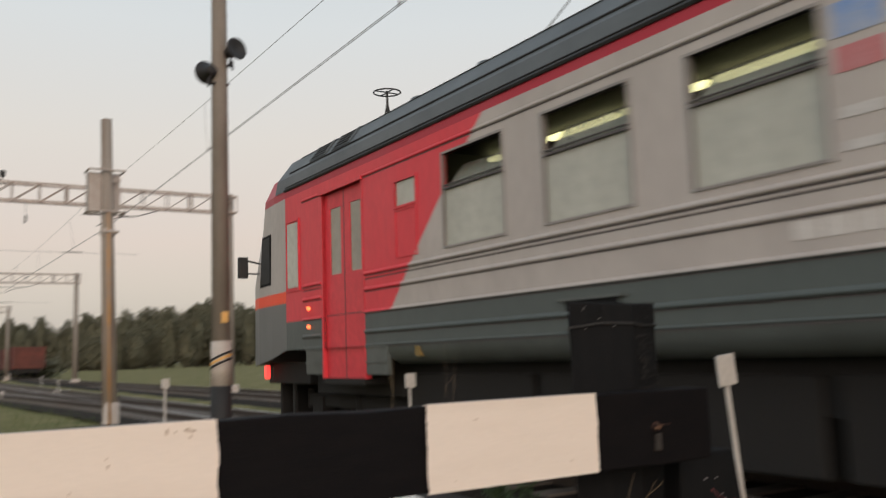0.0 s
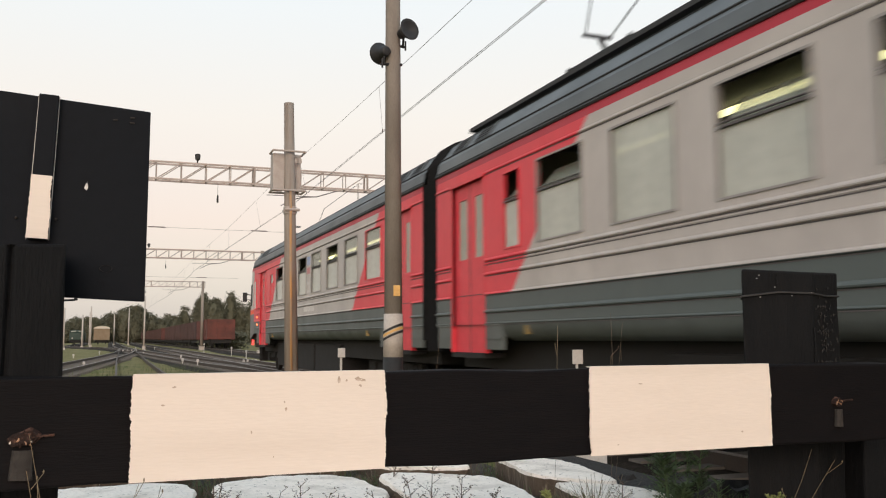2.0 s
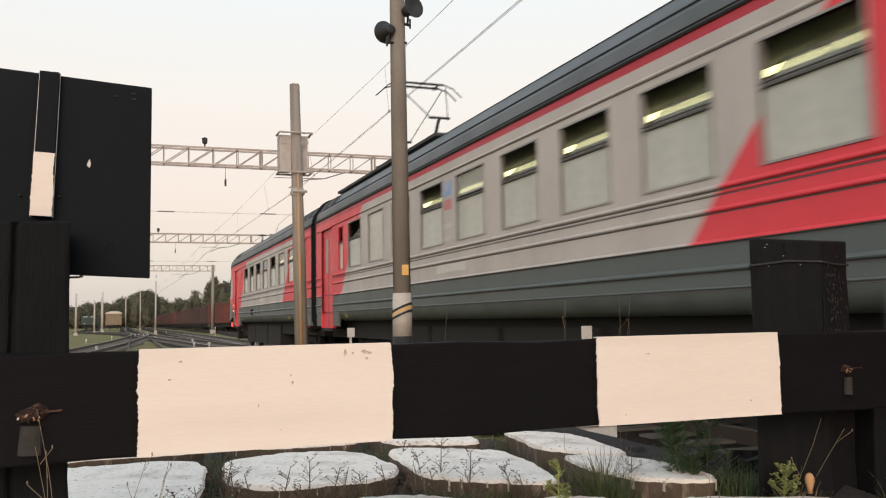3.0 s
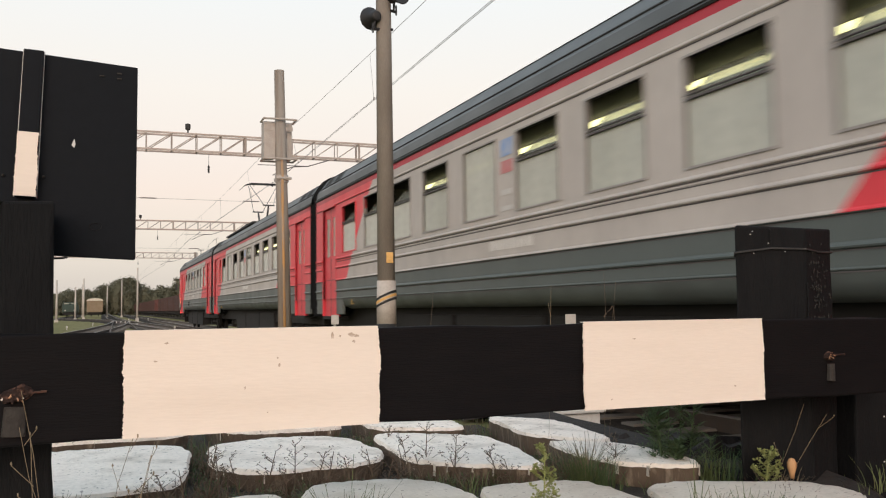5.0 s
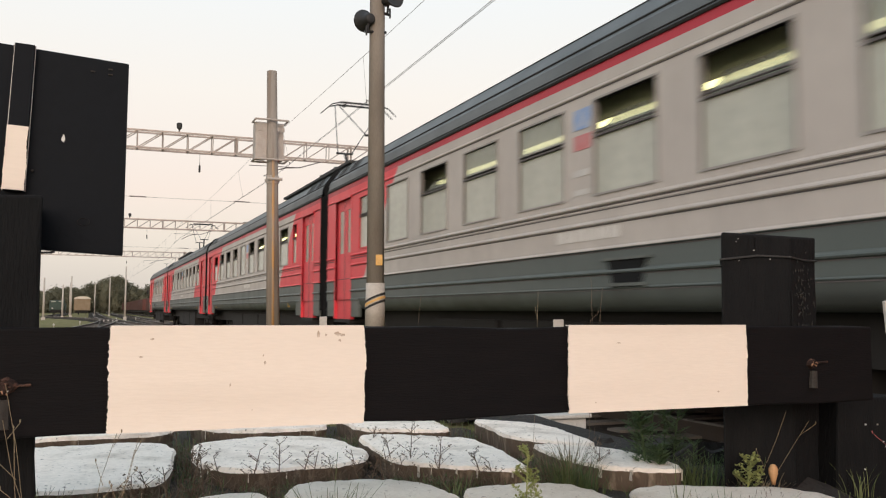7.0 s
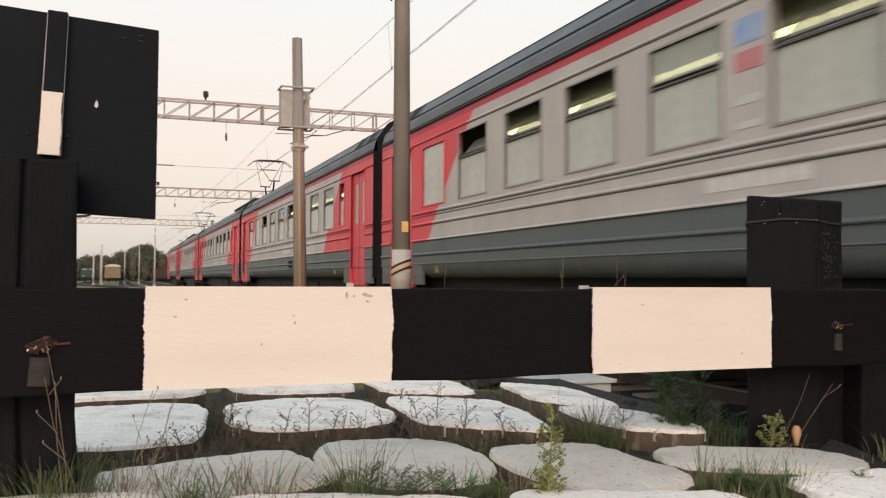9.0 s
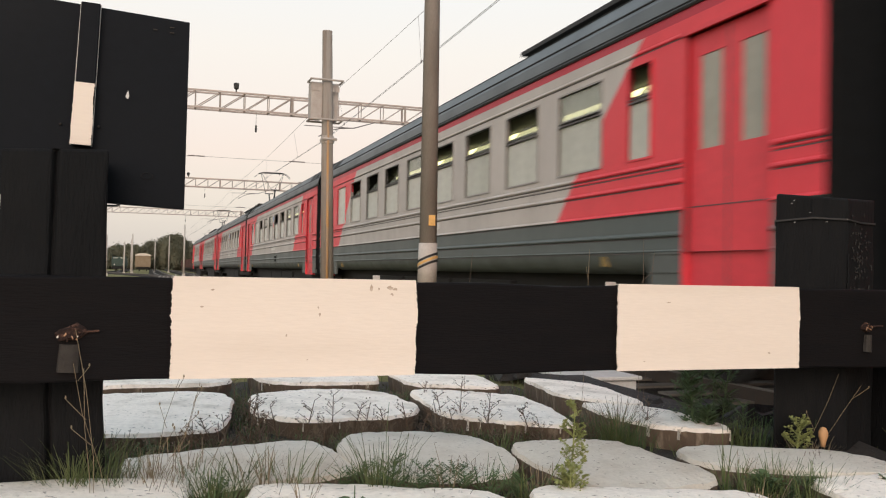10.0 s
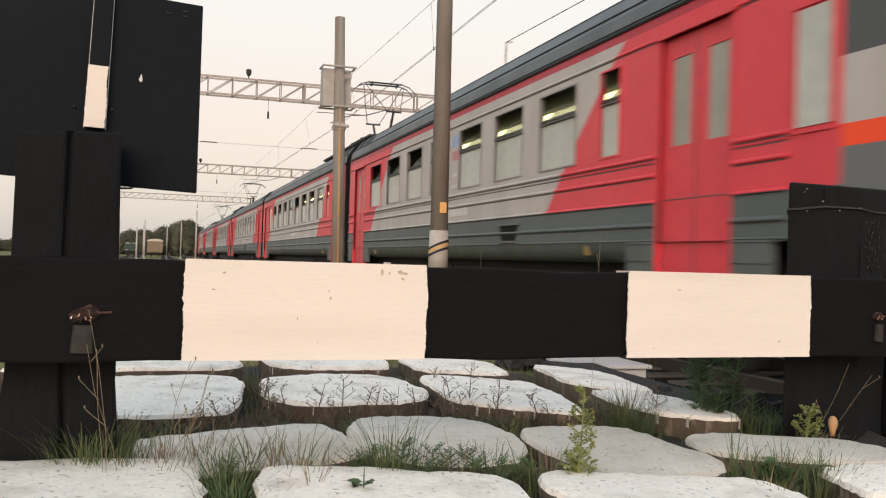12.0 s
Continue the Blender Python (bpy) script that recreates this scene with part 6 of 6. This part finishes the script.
for k, (x, y) in enumerate(((.58, 2.32), (.64, 2.27), (.76, 2.26), (.83, 2.24), (.70, 2.30))):
    stem_herb(x, y, GZ, .09, 1 + k, (.013, .0022), 34, width=1.7, label="feathery green yarrow leaves between stones")
stem_herb(1.03, 2.20, GZ, .27, 13, (.016, .004), 46, "lemon", "tall yellow-green flowering wormwood", "lemon", .01, .30)
stem_herb(1.00, 2.14, GZ, .12, 14, (.015, .004), 30, "lemon", "low yellow-green flowering herb", "lemon", 0, .7)
stem_herb(2.00, 2.50, GZ + .03, .12, 15, (.014, .004), 34, "lemon", "yellow-green flowering herb by the post", "lemon", .02, .9)
for k, (x, y, h, lean) in enumerate(((1.94, 2.95, .40, -.06), (1.98, 3.00, .44, .02), (2.04, 2.96, .36, .05), (2.08, 3.05, .42, .0), (1.90, 2.90, .28, -.04), (2.00, 3.1, .46, -.02), (1.88, 2.84, .18, .03))):
    stem_herb(x, y, GZ - .03, h, 20 + k, (.034, .0042), 40, "herb", "tall narrow-leaved green herb beside the post", None, lean, .32)
stem_herb(.44, 2.12, GZ, .12, 9, (.024, .013), 4, "herb", "broad-leaved green seedling between stones", None, 0, .5)
stem_herb(1.60, 2.14, GZ, .07, 10, (.026, .012), 12, "herb", "broad-leaved green plant in a joint", None, 0, 1.2)
stem_herb(1.90, 2.02, GZ, .08, 11, (.014, .004), 14, "herb", "small herb with white flowers", "petal", 0, 1)
stem_herb(.36, 1.88, GZ, .08, 12, (.014, .004), 24, "lemon", "low yellow-green flowering herb", "lemon", 0, 1)
rnd = random.Random(77)
for k, (x, y, h) in enumerate(((.30, 3.1, .17), (.36, 3.2, .15), (.24, 3.06, .14), (.68, 3.08, .16), (.78, 3.06, .14), (.55, 3.06, .12), (1.10, 3.25, .20), (1.16, 3.12, .18), (1.02, 3.22, .14), (1.72, 2.96, .15), (.12, 3.0, .13), (.9, 3.12, .12), (1.3, 3.02, .13))):
    stem_herb(x, y, GZ, h, 40 + k, (.009, .0018), 12, "umber", "brown-stemmed wiry weed between the stones", "umber", rnd.uniform(-.05, .05), .8)
for k, (x, y, n, h, m) in enumerate(((.14, 2.36, 90, .12, "blade"), (.15, 2.28, 90, .11, "blade"), (.14, 2.20, 90, .10, "herb"), (.16, 2.12, 90, .10, "blade"), (.15, 2.44, 60, .13, "blade"), (.22, 2.50, 60, .15, "blade"), (.28, 2.48, 50, .16, "straw"), (.12, 2.50, 40, .12, "herb"), (.34, 2.44, 40, .17, "blade"), (.40, 2.40, 30, .12, "straw"), (.10, 2.62, 40, .14, "straw"),
                                     (.86, 2.36, 40, .12, "blade"), (.93, 2.24, 60, .13, "blade"), (.98, 2.28, 50, .10, "straw"), (.84, 2.40, 40, .10, "umber"), (1.52, 2.16, 60, .12, "blade"), (1.60, 2.14, 60, .14, "blade"), (1.66, 2.12, 60, .13, "herb"), (1.58, 2.22, 40, .12, "straw"),
                                     (1.72, 2.06, 50, .13, "blade"), (1.62, 2.0, 50, .14, "blade"), (1.46, 2.0, 40, .11, "straw"), (2.06, 2.62, 60, .12, "blade"), (2.14, 2.66, 60, .14, "herb"), (2.10, 2.54, 50, .10, "straw"), (1.55, 2.9, 80, .13, "blade"), (1.62, 2.86, 60, .11, "herb"), (2.05, 2.74, 60, .13, "herb"))):
    tuft(x, y, GZ, n, h, .22, 300 + k, "grass growing out of a stone joint", m)
for k, (x, y, h, n, wd) in enumerate(((.54, 2.46, .08, 26, 2.2), (.62, 2.44, .10, 30, 2.2), (.70, 2.42, .09, 26, 2.2), (.78, 2.40, .08, 26, 2.4), (.48, 2.46, .07, 20, 2.2), (.16, 2.42, .07, 20, 1.6), (.92, 2.26, .08, 26, 1.6), (1.56, 2.12, .08, 26, 1.6), (1.66, 2.06, .08, 26, 1.6), (2.12, 2.72, .14, 30, 1.0), (2.04, 2.82, .16, 30, 1.0))):
    stem_herb(x, y, GZ, h, 340 + k, (.012, .0024), n, width=wd, label="low feathery green weed in a stone joint")
for k, (x, y, h) in enumerate(((.30, 3.12, .12), (.42, 3.16, .15), (.50, 3.18, .16), (.60, 3.17, .18), (.66, 3.15, .15), (.88, 3.14, .15), (.96, 3.12, .13), (.20, 3.12, .12), (.34, 3.42, .17), (.36, 3.60, .15), (1.06, 3.30, .15), (1.03, 3.06, .13), (1.14, 2.98, .13), (1.30, 2.92, .12), (1.42, 2.88, .10), (.34, 3.95, .14), (1.1, 3.75, .14))):
    stem_herb(x, y, GZ, h, 370 + k, (.008, .0020), 10, "umber", "brown-stemmed wiry weed between the stones", "umber", rnd.uniform(-.06, .06), .8)
for k in range(70):
    x, y = rnd.uniform(-.2, 2.0), rnd.choice((rnd.uniform(2.98, 3.2), rnd.uniform(2.96, 3.16), rnd.uniform(2.24, 2.40), rnd.uniform(4.08, 4.2)))
    tuft(x, y, GZ - .01, 26, rnd.uniform(.05, .12), .3, 100 + k, "short grass in a stone joint", rnd.choice(("blade", "umber", "umber")))
stalk(-.12, 2.36, GZ, -.055, .46, 1, twigs=2)
stalk(-.10, 2.37, GZ, -.075, .38, 2, twigs=1)
stalk(-.13, 2.36, GZ, -.03, .33, 3, twigs=1)
stalk(.56, 2.30, GZ, .004, .28, 3, "blade", 0, "thin green stalk among the stones")
stalk(2.02, 2.50, GZ, .16, .30, 4, twigs=1)
stalk(2.04, 2.50, GZ, .22, .26, 5, twigs=1)
stalk(1.68, 3.4, GZ, .04, .72, 6, twigs=3)
stalk(2.02, 3.5, GZ, .02, .78, 7, "umber", 4, "dry seed stalk behind the rail")
stalk(2.1, 3.6, GZ, .05, .74, 8, "umber", 3, "dry seed stalk behind the rail")
stalk(1.28, 3.7, GZ, .02, .70, 9, "umber", 1, "dry seed stalk behind the rail")
stalk(2.42, 2.28, GZ, -.03, .20, 10, "pink", 3, "reddish dock stalk beside the post")
for k, (x, dx, dz) in enumerate(((-.02, .07, .34), (.0, .10, .30), (-.01, .12, .33))):
    stalk(x, 2.37, GZ, dx, dz, 60 + k, twigs=3, label="arching dry grass stem before the rail")
stub = thing("tree_fungus", "rounded tan fungus cap on the stone", "fungus")
bm = bmesh.new()
lathe(bm, ((.007, 0), (.009, .014), (.015, .034), (.015, .05), (.009, .062), (.002, .065)), pose(2.075, 2.46, .885), 12)
part("cap", bm, M["fungus"], stub, smooth=True)


def build_turf():
    """Short growth over the verge and soil, in one sheet of blades."""
    rnd = random.Random(9)
    bm = bmesh.new()
    for _ in range(5200):
        x, y = rnd.uniform(-1.2, 3.2), rnd.uniform(1.5, 6.5)
        z = height(x, y)
        blade(bm, (x, y, z), rnd.uniform(.02, .07), rnd.uniform(.01, .05), rnd.uniform(0, 6.28), .0022)
    for _ in range(7000):
        x, y = rnd.uniform(-14, 4.6), rnd.uniform(7, 46)
        blade(bm, (x, y, height(x, y)), rnd.uniform(.08, .34), rnd.uniform(.03, .16), rnd.uniform(0, 6.28), .009)
    thing("turf", "short rough grass and weeds over the verge", "grass", bm, M["blade"], kind="stuff")


build_turf()


def build_joint_weeds():
    """The brown and green growth that fills the joints between the stones."""
    rnd = random.Random(31)
    for m, count in (("umber", 2600), ("herb", 2200)):
        bm = bmesh.new()
        for _ in range(count):
            if rnd.random() < .62:
                x, y = rnd.uniform(-.5, 2.15), 3.06 + .10 * noise.noise((rnd.uniform(0, 9), 1, 2)) + rnd.gauss(0, .055)
            else:
                x, y = rnd.choice(((rnd.gauss(.35, .03), rnd.uniform(3.2, 4.2)), (rnd.gauss(1.09, .03), rnd.uniform(3.2, 4.2)), (rnd.uniform(-.4, 2.0), rnd.gauss(4.14, .03)), (rnd.uniform(.2, 1.9), rnd.gauss(2.30, .03)), (rnd.gauss(1.63, .03), rnd.uniform(2.9, 3.4))))
            h = rnd.uniform(.025, .075)
            p = Vector((x, y, GZ - .01))
            q = p + Vector((rnd.uniform(-.02, .02), rnd.uniform(-.02, .02), h))
            blade(bm, p, h, rnd.uniform(.005, .03), rnd.uniform(0, 6.28), .0014)
            for _ in range(4):
                leaflet(bm, p.lerp(q, rnd.uniform(.3, 1)), (rnd.uniform(-1, 1), rnd.uniform(-1, 1), rnd.uniform(-.2, .7)), rnd.uniform(.007, .016), rnd.uniform(.0012, .003))
        thing("joint_weeds", "low brown and green weeds filling the stone joints", "weeds", bm, M[m], kind="stuff")


build_joint_weeds()
soil = bmesh.new()
n = 26
rows = [[soil.verts.new((-1.4 + 3.75 * i / n, 1.2 + 3.9 * j / n, height(-1.4 + 3.75 * i / n, 1.2 + 3.9 * j / n) + .012 + .018 * noise.noise((i * .9, j * .9, 3)))) for i in range(n + 1)] for j in range(n + 1)]
for a, b in zip(rows, rows[1:]):
    for i in range(n):
        c = (a[i].co + b[i + 1].co) / 2
        if abs((c.x - .5) / 1.85) ** 3 + abs((c.y - 3.1) / 1.9) ** 3 + .5 * noise.noise((c.x * 2, c.y * 2, 5)) < .95:
            soil.faces.new((a[i], a[i + 1], b[i + 1], b[i]))
bmesh.ops.delete(soil, geom=[v for v in soil.verts if not v.link_faces], context="VERTS")
thing("verge_soil", "bare dark soil between the stones", "soil", soil, M["soil"], kind="structure", smooth=True)


# ---- black cinders and rubble on the slope beside the posts ----
cinders = bmesh.new()
n = 22
rows = [[cinders.verts.new((2.0 + 2.5 * i / n, 2.3 + 6.2 * j / n, height(2.0 + 2.5 * i / n, 2.3 + 6.2 * j / n) + .05 + .03 * noise.noise((i * .8, j * .8, 8)) - (.10 if i in (0, n) or j in (0, n) else 0))) for i in range(n + 1)] for j in range(n + 1)]
for a, b in zip(rows, rows[1:]):
    for i in range(n):
        cinders.faces.new((a[i], a[i + 1], b[i + 1], b[i]))
thing("cinder_slope", "black cinders on the slope beside the posts", "soil", cinders, M["cinder"], kind="structure", smooth=True)
rubble = bmesh.new()
rnd = random.Random(64)
for k in range(150):
    x, y = rnd.uniform(2.0, 3.9), rnd.uniform(3.0, 7.0)
    r = rnd.uniform(.03, .11)
    if y > 3.8 and abs(x - .53 * y) < .5:
        continue
    g = [rubble.verts.new((x + r * rnd.uniform(.6, 1.3) * dx, y + r * rnd.uniform(.6, 1.3) * dy, height(x, y) + .05 + r * rnd.uniform(.4, .9) * dz)) for dx, dy, dz in ((-1, -1, -.4), (1, -1, -.4), (1, 1, -.4), (-1, 1, -.4), (-.7, -.7, 1), (.7, -.7, 1), (.7, .7, 1), (-.7, .7, 1))]
    for f in ((0, 1, 5, 4), (1, 2, 6, 5), (2, 3, 7, 6), (3, 0, 4, 7), (4, 5, 6, 7)):
        rubble.faces.new([g[i] for i in f])
thing("rubble", "dark broken rubble strewn over the cinders", "rubble", rubble, M["cinder"], kind="stuff")


# ---- movement ----
def motions():
    ticks = [k / 15 for k in range(181)]
    for k, (car, sets) in enumerate(CARS, 1):
        walk(car, [(t, pose(TRACK, ahead(t, k), RAIL)) for t in [i * .5 for i in range(25)]])
        for wheels, y in sets:
            walk(wheels, [(t, pose(0, y, .475, -math.degrees((ahead(t, k) - ahead(0, k)) / .475), 0, 0)) for t in ticks])


motions()
